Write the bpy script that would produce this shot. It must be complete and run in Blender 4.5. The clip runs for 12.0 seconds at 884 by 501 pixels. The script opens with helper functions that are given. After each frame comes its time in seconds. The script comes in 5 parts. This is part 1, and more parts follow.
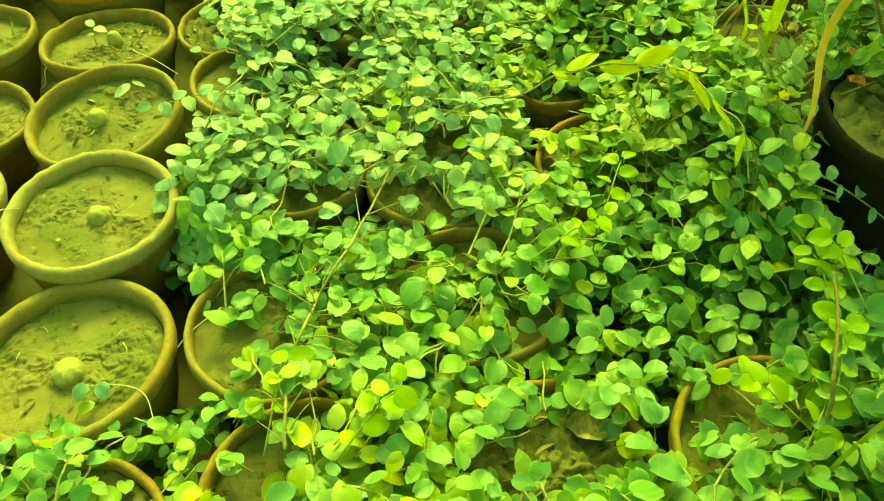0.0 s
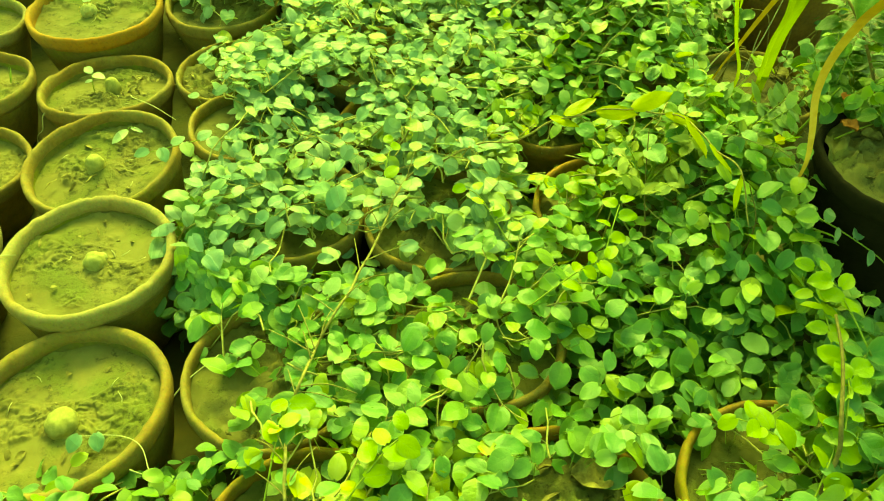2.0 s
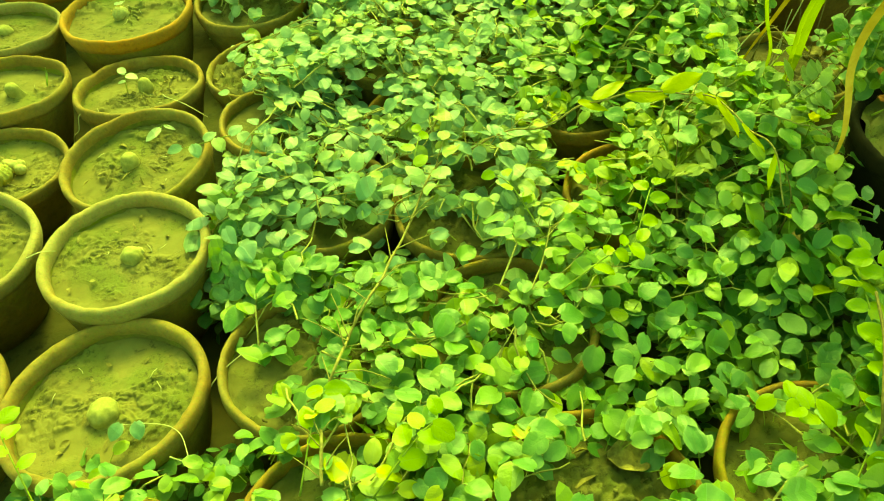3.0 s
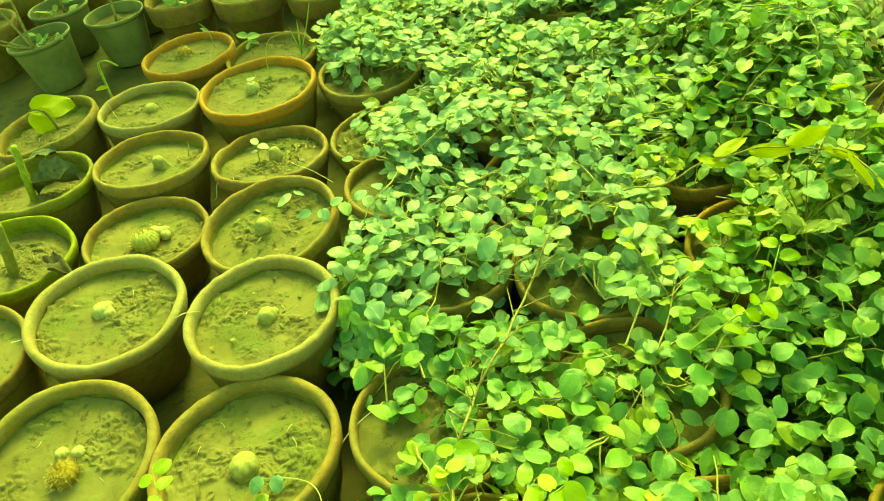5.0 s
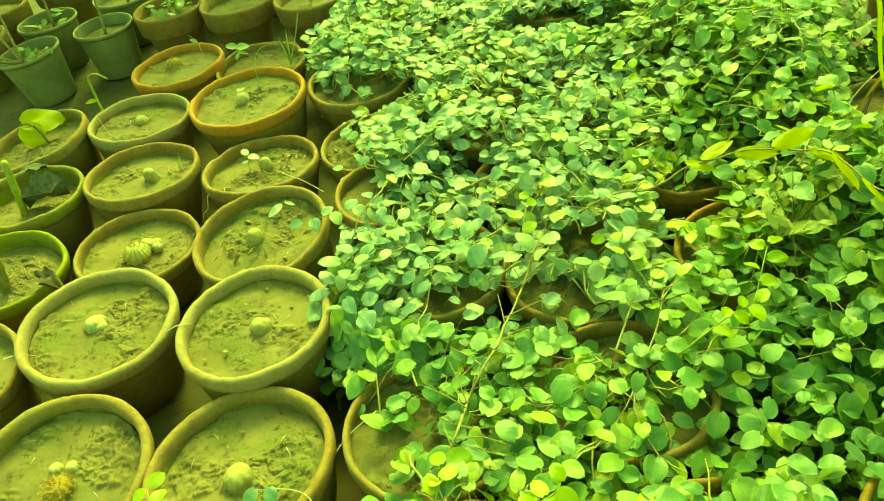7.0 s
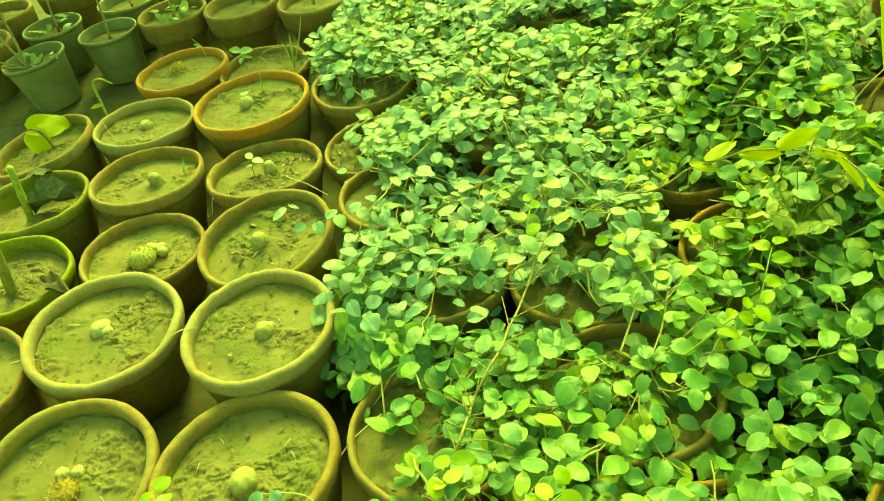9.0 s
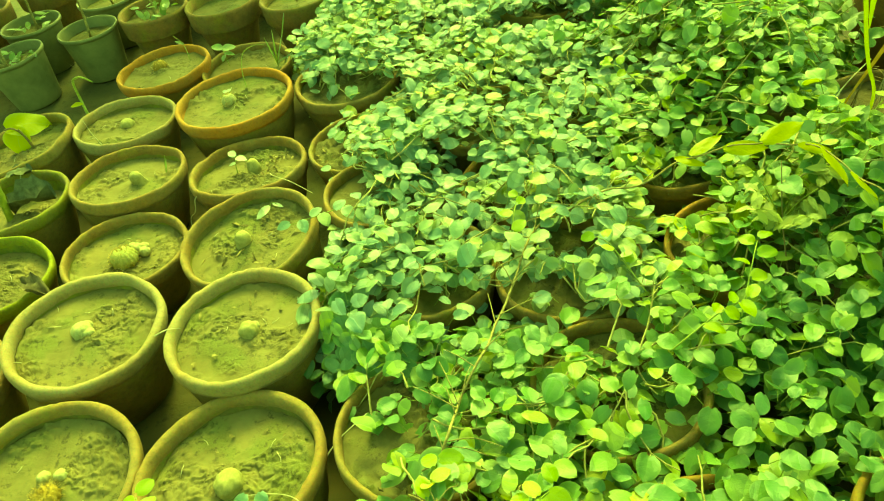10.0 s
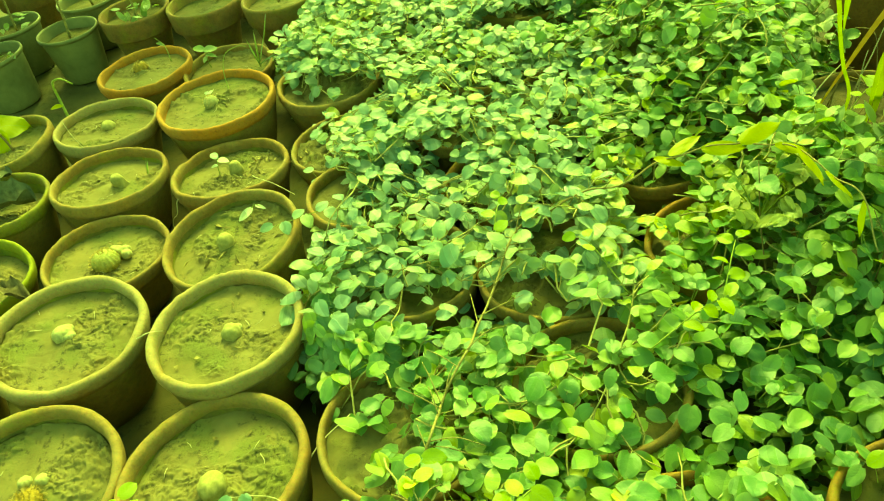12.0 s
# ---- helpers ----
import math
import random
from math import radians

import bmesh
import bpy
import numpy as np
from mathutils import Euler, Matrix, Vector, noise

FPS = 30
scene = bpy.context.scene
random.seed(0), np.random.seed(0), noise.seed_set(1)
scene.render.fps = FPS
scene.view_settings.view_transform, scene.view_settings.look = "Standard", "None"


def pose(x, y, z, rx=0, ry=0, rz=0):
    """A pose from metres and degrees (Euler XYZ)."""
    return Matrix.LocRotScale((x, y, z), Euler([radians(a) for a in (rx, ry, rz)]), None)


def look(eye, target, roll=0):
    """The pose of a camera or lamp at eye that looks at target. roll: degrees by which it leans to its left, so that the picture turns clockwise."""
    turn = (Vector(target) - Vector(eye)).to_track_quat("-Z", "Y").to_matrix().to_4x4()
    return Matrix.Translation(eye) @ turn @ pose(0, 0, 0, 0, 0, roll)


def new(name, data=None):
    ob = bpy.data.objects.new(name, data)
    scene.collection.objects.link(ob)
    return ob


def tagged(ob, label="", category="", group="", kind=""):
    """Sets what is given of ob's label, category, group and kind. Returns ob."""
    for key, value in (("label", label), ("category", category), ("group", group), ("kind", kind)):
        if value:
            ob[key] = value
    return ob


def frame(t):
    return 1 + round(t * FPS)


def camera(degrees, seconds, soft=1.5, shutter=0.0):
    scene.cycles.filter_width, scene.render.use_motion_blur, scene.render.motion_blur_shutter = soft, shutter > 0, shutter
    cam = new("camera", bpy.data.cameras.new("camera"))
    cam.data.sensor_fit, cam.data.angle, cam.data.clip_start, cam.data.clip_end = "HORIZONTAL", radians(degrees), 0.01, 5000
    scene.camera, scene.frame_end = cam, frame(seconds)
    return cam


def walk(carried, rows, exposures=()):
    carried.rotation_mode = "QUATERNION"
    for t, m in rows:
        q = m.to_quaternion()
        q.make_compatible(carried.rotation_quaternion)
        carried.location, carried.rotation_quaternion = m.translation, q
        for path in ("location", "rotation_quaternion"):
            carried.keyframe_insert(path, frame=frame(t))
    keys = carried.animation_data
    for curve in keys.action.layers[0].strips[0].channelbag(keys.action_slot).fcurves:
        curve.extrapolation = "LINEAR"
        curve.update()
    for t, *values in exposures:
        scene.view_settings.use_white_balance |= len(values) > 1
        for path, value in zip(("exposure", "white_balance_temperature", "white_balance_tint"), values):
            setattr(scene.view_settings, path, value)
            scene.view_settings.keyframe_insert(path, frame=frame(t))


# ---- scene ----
cam = camera(61.4, 12.0, soft=1.1)
PATH = [
    (0, (0.063, 0.015, 0.914), (0.323, 1.3, -0.596), 0.3),
    (0.5, (0.028, 0.033, 0.904), (0.319, 1.362, -0.561), 2.3),
    (1, (0.047, 0.024, 0.91), (0.352, 1.369, -0.538), 1.5),
    (1.5, (0.051, 0.025, 0.915), (0.361, 1.375, -0.527), 1.2),
    (2, (0.053, 0.024, 0.914), (0.352, 1.384, -0.522), 0.7),
    (2.5, (0.059, 0.026, 0.907), (0.331, 1.392, -0.529), -0.1),
    (3, (0.05, 0.012, 0.904), (0.269, 1.386, -0.533), -2.9),
    (3.5, (0.067, -0.004, 0.926), (0.05, 1.474, -0.422), -11.2),
    (3.7, (0.059, -0.001, 0.933), (0.06, 1.483, -0.407), -11.2),
    (5.3, (0.02, 0.009, 0.931), (-0.007, 1.519, -0.379), -10.3),
    (5.5, (0.023, 0.007, 0.936), (-0.002, 1.519, -0.373), -10.8),
    (6, (0.02, 0.007, 0.937), (-0.001, 1.517, -0.374), -10.6),
    (6.5, (0.032, 0.005, 0.937), (-0.008, 1.526, -0.362), -11.9),
    (7, (0.03, 0.008, 0.936), (0.02, 1.521, -0.372), -11.1),
    (9, (0.033, 0.009, 0.937), (0.009, 1.526, -0.366), -11.8),
    (9.5, (0.035, 0.012, 0.935), (0.036, 1.524, -0.374), -11.5),
    (10, (0.035, 0.014, 0.932), (0.044, 1.522, -0.382), -11.5),
    (10.5, (0.039, 0.011, 0.934), (0.055, 1.518, -0.382), -11.4),
    (11, (0.039, 0.008, 0.939), (0.065, 1.517, -0.373), -11.3),
    (11.5, (0.035, 0.007, 0.936), (0.091, 1.516, -0.375), -10.3),
    (12, (0.039, 0.01, 0.935), (0.087, 1.513, -0.384), -10.9),
]
walk(cam, [(t, look(eye, target, roll)) for t, eye, target, roll in PATH],
     exposures=[(0.0, 0.94, 17500, -66), (2.9, 0.94, 17500, -66), (3.6, 1.01, 12600, -63), (12.0, 1.01, 12600, -63)])


# ---- world and light: bright haze high above a nursery, sun ahead and a little to the right ----
world = bpy.data.worlds.new("world")
scene.world = world
world.use_nodes = True
wn = world.node_tree
sky = wn.nodes.new("ShaderNodeTexSky")
sky.sky_type, sky.sun_disc = "NISHITA", False
SUN_ELEV, SUN_AZ = radians(47), radians(10)      # azimuth from +y towards +x
sky.sun_elevation, sky.sun_rotation = SUN_ELEV, SUN_AZ
sky.dust_density = 3.0
wn.nodes["Background"].inputs["Strength"].default_value = 0.325
sky_tint = wn.nodes.new("ShaderNodeMix")              # yellow-green tint put on all light from the sky, for the overall cast
sky_tint.data_type, sky_tint.blend_type = "RGBA", "MULTIPLY"
sky_tint.inputs[0].default_value, sky_tint.inputs[7].default_value = 1.0, (0.97, 1.0, 0.43, 1)
wn.links.new(sky.outputs[0], sky_tint.inputs[6])
wn.links.new(sky_tint.outputs[2], wn.nodes["Background"].inputs["Color"])
sun = new("sun", bpy.data.lights.new("sun", "SUN"))
sun.data.energy, sun.data.angle, sun.data.color = 2.35, radians(20), (1.0, 0.955, 0.37)
aim = Vector((math.sin(SUN_AZ) * math.cos(SUN_ELEV), math.cos(SUN_AZ) * math.cos(SUN_ELEV), math.sin(SUN_ELEV)))
sun.matrix_world = look(aim * 6, (0, 0, 0))


# ---- materials ----
def material(name):
    m = bpy.data.materials.new(name)
    m.use_nodes = True
    return m, m.node_tree.nodes, m.node_tree.links, m.node_tree.nodes["Principled BSDF"]


def noise_node(nt, scale, detail=6.0, rough=0.6, vec=None):
    n = nt.nodes.new("ShaderNodeTexNoise")
    n.inputs["Scale"].default_value, n.inputs["Detail"].default_value, n.inputs["Roughness"].default_value = scale, detail, rough
    if vec is not None:
        nt.links.new(vec, n.inputs["Vector"])
    return n


def ramp_node(nt, fac, stops):
    r = nt.nodes.new("ShaderNodeValToRGB")
    e = r.color_ramp.elements
    while len(e) < len(stops):
        e.new(0.5)
    for el, (p, c) in zip(e, stops):
        el.position, el.color = p, (*c, 1)
    nt.links.new(fac, r.inputs["Fac"])
    return r


def mix_node(nt, fac, a, b, blend="MIX"):
    m = nt.nodes.new("ShaderNodeMix")
    m.data_type, m.blend_type = "RGBA", blend
    for sock, v in ((m.inputs[0], fac), (m.inputs[6], a), (m.inputs[7], b)):
        if hasattr(v, "links"):
            nt.links.new(v, sock)
        elif isinstance(v, tuple):
            sock.default_value = (*v, 1)
        else:
            sock.default_value = v
    return m.outputs[2]


def math_node(nt, op, a, b=0.0, c=0.0):
    m = nt.nodes.new("ShaderNodeMath")
    m.operation = op
    for sock, v in zip(m.inputs, (a, b, c)):
        if hasattr(v, "links"):
            nt.links.new(v, sock)
        else:
            sock.default_value = v
    return m.outputs[0]


def bump_node(nt, height, bsdf, strength, distance):
    b = nt.nodes.new("ShaderNodeBump")
    b.inputs["Strength"].default_value, b.inputs["Distance"].default_value = strength, distance
    nt.links.new(height, b.inputs["Height"])
    nt.links.new(b.outputs[0], bsdf.inputs["Normal"])


def object_coords(nt):
    """Local coordinates shifted by the object's own random number, so that no two repeats wear alike."""
    tc, oi = nt.nodes.new("ShaderNodeTexCoord"), nt.nodes.new("ShaderNodeObjectInfo")
    add = nt.nodes.new("ShaderNodeVectorMath")
    add.operation = "MULTIPLY_ADD"
    cmb = nt.nodes.new("ShaderNodeCombineXYZ")
    for k in range(3):
        nt.links.new(oi.outputs["Random"], cmb.inputs[k])
    nt.links.new(cmb.outputs[0], add.inputs[0])
    add.inputs[1].default_value = (9.0, 5.0, 7.0)
    nt.links.new(tc.outputs["Object"], add.inputs[2])
    return add.outputs[0]


def math_shift(nt, v):
    add = nt.nodes.new("ShaderNodeVectorMath")
    add.operation = "ADD"
    nt.links.new(v, add.inputs[0])
    add.inputs[1].default_value = (3.1, 7.7, 1.9)
    return add.outputs[0]


def clay_material(name, base, dark, dust, dust_amount, moss_amount):
    m, nodes, links, bsdf = material(name)
    nt = m.node_tree
    v = object_coords(nt)
    big, mid, fine = noise_node(nt, 9, 4, 0.6, v), noise_node(nt, 45, 6, 0.65, v), noise_node(nt, 320, 4, 0.7, v)
    col = ramp_node(nt, mid.outputs[0], [(0.3, dark), (0.65, base)]).outputs[0]
    dmask = ramp_node(nt, big.outputs[0], [(0.62 - 0.4 * dust_amount, (0, 0, 0)), (0.82 - 0.3 * dust_amount, (1, 1, 1))]).outputs[0]
    col = mix_node(nt, math_node(nt, "MULTIPLY", dmask, dust_amount), col, dust)
    moss_n = noise_node(nt, 14, 7, 0.7, v)
    mmask = ramp_node(nt, moss_n.outputs[0], [(0.62 - 0.3 * moss_amount, (0, 0, 0)), (0.72 - 0.2 * moss_amount, (1, 1, 1))]).outputs[0]
    col = mix_node(nt, math_node(nt, "MULTIPLY", mmask, min(1, moss_amount)), col, (0.20, 0.195, 0.025))
    speck = ramp_node(nt, noise_node(nt, 130, 5, 0.75, v).outputs[0], [(0.30, (0.6, 0.6, 0.6)), (0.46, (1, 1, 1)), (0.7, (1.15, 1.15, 1.1))]).outputs[0]
    col = mix_node(nt, 0.8, col, speck, "MULTIPLY")
    links.new(mix_node(nt, 0.35, col, fine.outputs[1], "OVERLAY"), bsdf.inputs["Base Color"])
    bsdf.inputs["Roughness"].default_value = 0.82
    h = math_node(nt, "ADD", math_node(nt, "MULTIPLY", fine.outputs[0], 0.4), mid.outputs[0])
    bump_node(nt, h, bsdf, 0.6, 0.003)
    return m


def soil_material(name, light, middle, dark, scale=1.0):
    m, nodes, links, bsdf = material(name)
    nt = m.node_tree
    v = object_coords(nt)
    big, mid, fine = noise_node(nt, 16 * scale, 5, 0.6, v), noise_node(nt, 90 * scale, 7, 0.7, v), noise_node(nt, 600 * scale, 3, 0.6, v)
    c1 = ramp_node(nt, big.outputs[0], [(0.35, middle), (0.62, light)]).outputs[0]
    spots = ramp_node(nt, mid.outputs[0], [(0.36, (1, 1, 1)), (0.47, (0, 0, 0))]).outputs[0]
    patch = ramp_node(nt, noise_node(nt, 22 * scale, 2, 0.5, v).outputs[0], [(0.42, (0.1, 0.1, 0.1)), (0.56, (1, 1, 1))]).outputs[0]
    c2 = mix_node(nt, math_node(nt, "MULTIPLY", math_node(nt, "MULTIPLY", spots, 0.85), patch), c1, dark)
    algae = ramp_node(nt, noise_node(nt, 11 * scale, 4, 0.55, v).outputs[0], [(0.50, (0, 0, 0)), (0.64, (1, 1, 1))]).outputs[0]
    c2 = mix_node(nt, math_node(nt, "MULTIPLY", algae, 0.6), c2, mix_node(nt, 0.75, c2, (0.62, 0.95, 0.55), "MULTIPLY"))
    dry = ramp_node(nt, noise_node(nt, 13 * scale, 5, 0.6, math_shift(nt, v)).outputs[0], [(0.52, (0, 0, 0)), (0.66, (1, 1, 1))]).outputs[0]
    c2 = mix_node(nt, math_node(nt, "MULTIPLY", dry, 0.55), c2, mix_node(nt, 1.0, c2, (1.35, 1.2, 1.2), "MULTIPLY"))
    links.new(mix_node(nt, 0.14, c2, fine.outputs[1], "OVERLAY"), bsdf.inputs["Base Color"])
    bsdf.inputs["Roughness"].default_value = 0.9
    h = math_node(nt, "ADD", mid.outputs[0], math_node(nt, "MULTIPLY", fine.outputs[0], 0.35))
    bump_node(nt, math_node(nt, "MULTIPLY", h, patch), bsdf, 0.65, 0.004)
    return m


def leaf_material(name, stops, island=False, rough=0.42, through_light=0.36, veins=6.0, dusty=0.7, shade=0.75, glow=(0.36, 0.43, 0.05)):
    """Leaf blade: hue from a random number per leaf, pale veins, quilted relief, part of the light passes through."""
    m, nodes, links, bsdf = material(name)
    nt = m.node_tree
    src = nodes.new("ShaderNodeNewGeometry").outputs["Random Per Island"] if island else nodes.new("ShaderNodeObjectInfo").outputs["Random"]
    clump = noise_node(nt, 3.5, 2, 0.5, nodes.new("ShaderNodeNewGeometry").outputs["Position"])
    src = math_node(nt, "ADD", math_node(nt, "MULTIPLY", src, 0.72), math_node(nt, "MULTIPLY_ADD", clump.outputs[0], 0.9, -0.32))
    col = ramp_node(nt, src, stops).outputs[0]
    uv = nodes.new("ShaderNodeTexCoord")
    sep = nodes.new("ShaderNodeSeparateXYZ")
    links.new(uv.outputs["UV"], sep.inputs[0])
    across = math_node(nt, "ABSOLUTE", math_node(nt, "SUBTRACT", math_node(nt, "MULTIPLY", sep.outputs[0], 2.0), 1.0))
    wave = math_node(nt, "SINE", math_node(nt, "MULTIPLY", math_node(nt, "SUBTRACT", sep.outputs[1], math_node(nt, "MULTIPLY", across, 0.32)), veins * 6.283))
    vein = math_node(nt, "POWER", math_node(nt, "MULTIPLY_ADD", wave, 0.5, 0.5), 6.0)
    rib = math_node(nt, "MAXIMUM", math_node(nt, "SUBTRACT", 1.0, math_node(nt, "MULTIPLY", across, 12.0)), 0.0)
    line = math_node(nt, "MINIMUM", math_node(nt, "ADD", math_node(nt, "MULTIPLY", vein, 0.3), rib), 1.0)
    blot = noise_node(nt, 130, 4, 0.6, nodes.new("ShaderNodeNewGeometry").outputs["Position"])
    dust = noise_node(nt, 9, 3, 0.5, nodes.new("ShaderNodeNewGeometry").outputs["Position"])
    film = math_node(nt, "MULTIPLY", ramp_node(nt, dust.outputs[0], [(0.35, (0.15, 0.15, 0.15)), (0.65, (1, 1, 1))]).outputs[0], ramp_node(nt, blot.outputs[0], [(0.3, (0.42, 0.42, 0.42)), (0.7, (0.62, 0.62, 0.62))]).outputs[0])
    each = math_node(nt, "FRACT", math_node(nt, "MULTIPLY", src, 17.0))
    film = math_node(nt, "MULTIPLY", film, math_node(nt, "MULTIPLY_ADD", each, 1.35, 0.25))
    col = mix_node(nt, math_node(nt, "MINIMUM", math_node(nt, "MULTIPLY", film, dusty), 0.9), col, (0.53, 0.57, 0.50))
    col = mix_node(nt, math_node(nt, "MULTIPLY", line, 0.25), col, (0.30, 0.38, 0.14))
    rand_dark = math_node(nt, "MULTIPLY_ADD", math_node(nt, "FRACT", math_node(nt, "MULTIPLY", src, 37.0)), shade, 0.0)
    col = mix_node(nt, rand_dark, col, mix_node(nt, 0.5, col, (0.04, 0.10, 0.05)))
    col = mix_node(nt, math_node(nt, "MULTIPLY", math_node(nt, "POWER", across, 9.0), 0.45), col, (0.38, 0.44, 0.16))
    links.new(col, bsdf.inputs["Base Color"])
    links.new(math_node(nt, "MULTIPLY_ADD", blot.outputs[0], 0.3, rough - 0.15), bsdf.inputs["Roughness"])
    bsdf.inputs["Specular IOR Level"].default_value = 0.65
    quilt = math_node(nt, "MULTIPLY", math_node(nt, "SQRT", math_node(nt, "ABSOLUTE", math_node(nt, "SUBTRACT", 1.0, vein))), math_node(nt, "SUBTRACT", 1.0, math_node(nt, "MULTIPLY", rib, 0.8)))
    bump_node(nt, math_node(nt, "ADD", math_node(nt, "MULTIPLY", blot.outputs[0], 1.3), math_node(nt, "MULTIPLY", quilt, 0.13)), bsdf, 0.5, 0.0022)
    tr = nodes.new("ShaderNodeBsdfTranslucent")
    links.new(mix_node(nt, 0.45, col, glow), tr.inputs["Color"])
    mx = nodes.new("ShaderNodeMixShader")
    mx.inputs[0].default_value = through_light
    links.new(bsdf.outputs[0], mx.inputs[1])
    links.new(tr.outputs[0], mx.inputs[2])
    links.new(mx.outputs[0], nodes["Material Output"].inputs["Surface"])
    return m


def plain_material(name, a, b, rough=0.7, scale=60.0, bump=0.3, dist=0.002):
    m, nodes, links, bsdf = material(name)
    nt = m.node_tree
    v = object_coords(nt)
    n = noise_node(nt, scale, 6, 0.65, v)
    links.new(ramp_node(nt, n.outputs[0], [(0.35, a), (0.65, b)]).outputs[0], bsdf.inputs["Base Color"])
    bsdf.inputs["Roughness"].default_value = rough
    bump_node(nt, n.outputs[0], bsdf, bump, dist)
    return m


CLAY_DUSTY = clay_material("dusty_clay", (0.25, 0.145, 0.045), (0.145, 0.088, 0.028), (0.225, 0.18, 0.078), 0.6, 0.35)
CLAY_PALE = clay_material("pale_clay", (0.26, 0.16, 0.058), (0.165, 0.105, 0.04), (0.275, 0.22, 0.115), 0.85, 0.3)
CLAY_FRESH = clay_material("orange_clay", (0.38, 0.16, 0.03), (0.27, 0.115, 0.025), (0.26, 0.18, 0.06), 0.5, 0.1)
CLAY_MOSSY = clay_material("mossy_clay", (0.19, 0.148, 0.048), (0.125, 0.095, 0.03), (0.175, 0.155, 0.06), 0.4, 0.7)
CLAY_WORN = clay_material("worn_orange_clay", (0.28, 0.135, 0.035), (0.16, 0.085, 0.025), (0.20, 0.15, 0.06), 0.5, 0.45)
# Inner walls of most bowls, darker and greener than their rims.
CLAY_INNER = clay_material("olive_inner_clay", (0.15, 0.12, 0.035), (0.09, 0.08, 0.025), (0.14, 0.13, 0.045), 0.5, 0.6)
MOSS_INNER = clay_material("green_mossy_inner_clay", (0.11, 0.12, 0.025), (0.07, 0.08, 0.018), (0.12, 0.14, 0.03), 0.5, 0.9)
# Clay of the bowl bodies; some shade below the rims is in its colour.
CLAY_BODY = clay_material("bowl_body_clay", (0.225, 0.150, 0.044), (0.145, 0.10, 0.03), (0.21, 0.165, 0.058), 0.5, 0.4)
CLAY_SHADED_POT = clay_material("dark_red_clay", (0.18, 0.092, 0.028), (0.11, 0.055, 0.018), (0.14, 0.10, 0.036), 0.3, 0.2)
# Tall pot: the shade on its body is put into this near-black colour.
CLAY_SHADE_BLACK = clay_material("shade_black_clay", (0.013, 0.009, 0.005), (0.007, 0.005, 0.003), (0.017, 0.013, 0.007), 0.3, 0.0)
CLAY_SHADE_BLACK.node_tree.nodes["Principled BSDF"].inputs["Specular IOR Level"].default_value = 0.15
# Soil of the weedy corner, with the shade of the plants in its colour.
SOIL_SHADE_DARK = soil_material("shade_dark_soil", (0.075, 0.062, 0.022), (0.05, 0.04, 0.014), (0.02, 0.016, 0.006), 1.3)
CLAY_BRIGHT_MOSS = clay_material("bright_moss_clay", (0.22, 0.21, 0.03), (0.16, 0.15, 0.03), (0.20, 0.19, 0.05), 0.3, 1.0)
SOIL = soil_material("silty_potting_soil", (0.178, 0.150, 0.062), (0.130, 0.108, 0.042), (0.040, 0.034, 0.011))
SOIL_ROUGH = soil_material("crumbly_potting_soil", (0.135, 0.118, 0.048), (0.094, 0.082, 0.033), (0.034, 0.029, 0.011), 1.3)
EARTH = soil_material("trodden_earth", (0.085, 0.073, 0.027), (0.054, 0.046, 0.018), (0.022, 0.019, 0.008), 0.5)
FIG_STOPS = [(0.0, (0.055, 0.18, 0.145)), (0.3, (0.12, 0.265, 0.195)), (0.6, (0.205, 0.33, 0.18)), (0.82, (0.32, 0.40, 0.09)), (0.95, (0.46, 0.48, 0.04)), (1.0, (0.54, 0.50, 0.04))]
FIG_LEAF = leaf_material("fig_leaf", FIG_STOPS, dusty=0.8, glow=(0.36, 0.43, 0.13))
FIG_LEAF_MASS = leaf_material("fig_leaf_mass", FIG_STOPS, island=True, dusty=0.8, glow=(0.36, 0.43, 0.13))
FRESH_STOPS = [(0.0, (0.045, 0.155, 0.05)), (0.3, (0.09, 0.235, 0.06)), (0.6, (0.17, 0.31, 0.06)), (0.82, (0.31, 0.40, 0.045)), (0.95, (0.45, 0.47, 0.035)), (1.0, (0.52, 0.49, 0.035))]
FRESH_LEAF = leaf_material("fresh_fig_leaf", FRESH_STOPS, dusty=0.34)
FRESH_LEAF_MASS = leaf_material("fresh_fig_leaf_mass", FRESH_STOPS, island=True, dusty=0.34)
YOUNG_LEAF = leaf_material("young_yellow_leaf", [(0.0, (0.36, 0.38, 0.012)), (1.0, (0.47, 0.45, 0.015))], rough=0.5, through_light=0.45, veins=9, dusty=0.05, shade=0.1)
WEED_LEAF = leaf_material("weed_leaf", [(0.0, (0.12, 0.24, 0.04)), (1.0, (0.24, 0.34, 0.07))], through_light=0.35)
# Weed leaves of the dim right-hand corner; its shade is put into their green.
SHADE_TONED_LEAF = leaf_material("shade_toned_weed_leaf", [(0.0, (0.045, 0.12, 0.02)), (1.0, (0.11, 0.20, 0.03))], through_light=0.3, dusty=0.05)
PALE_LEAF = leaf_material("pale_seed_leaf", [(0.0, (0.5, 0.54, 0.36)), (1.0, (0.62, 0.64, 0.45))], through_light=0.2)
DRY_LEAF = plain_material("dry_leaf", (0.12, 0.09, 0.032), (0.30, 0.24, 0.10), 0.8, 90)
STEM_TAN = plain_material("woody_vine", (0.15, 0.12, 0.045), (0.32, 0.26, 0.11), 0.75, 150)
STEM_GREEN = plain_material("green_stem", (0.16, 0.20, 0.04), (0.28, 0.32, 0.07), 0.55, 120)
STEM_BROWN = plain_material("dark_fig_stem", (0.10, 0.075, 0.03), (0.20, 0.15, 0.06), 0.8, 150)
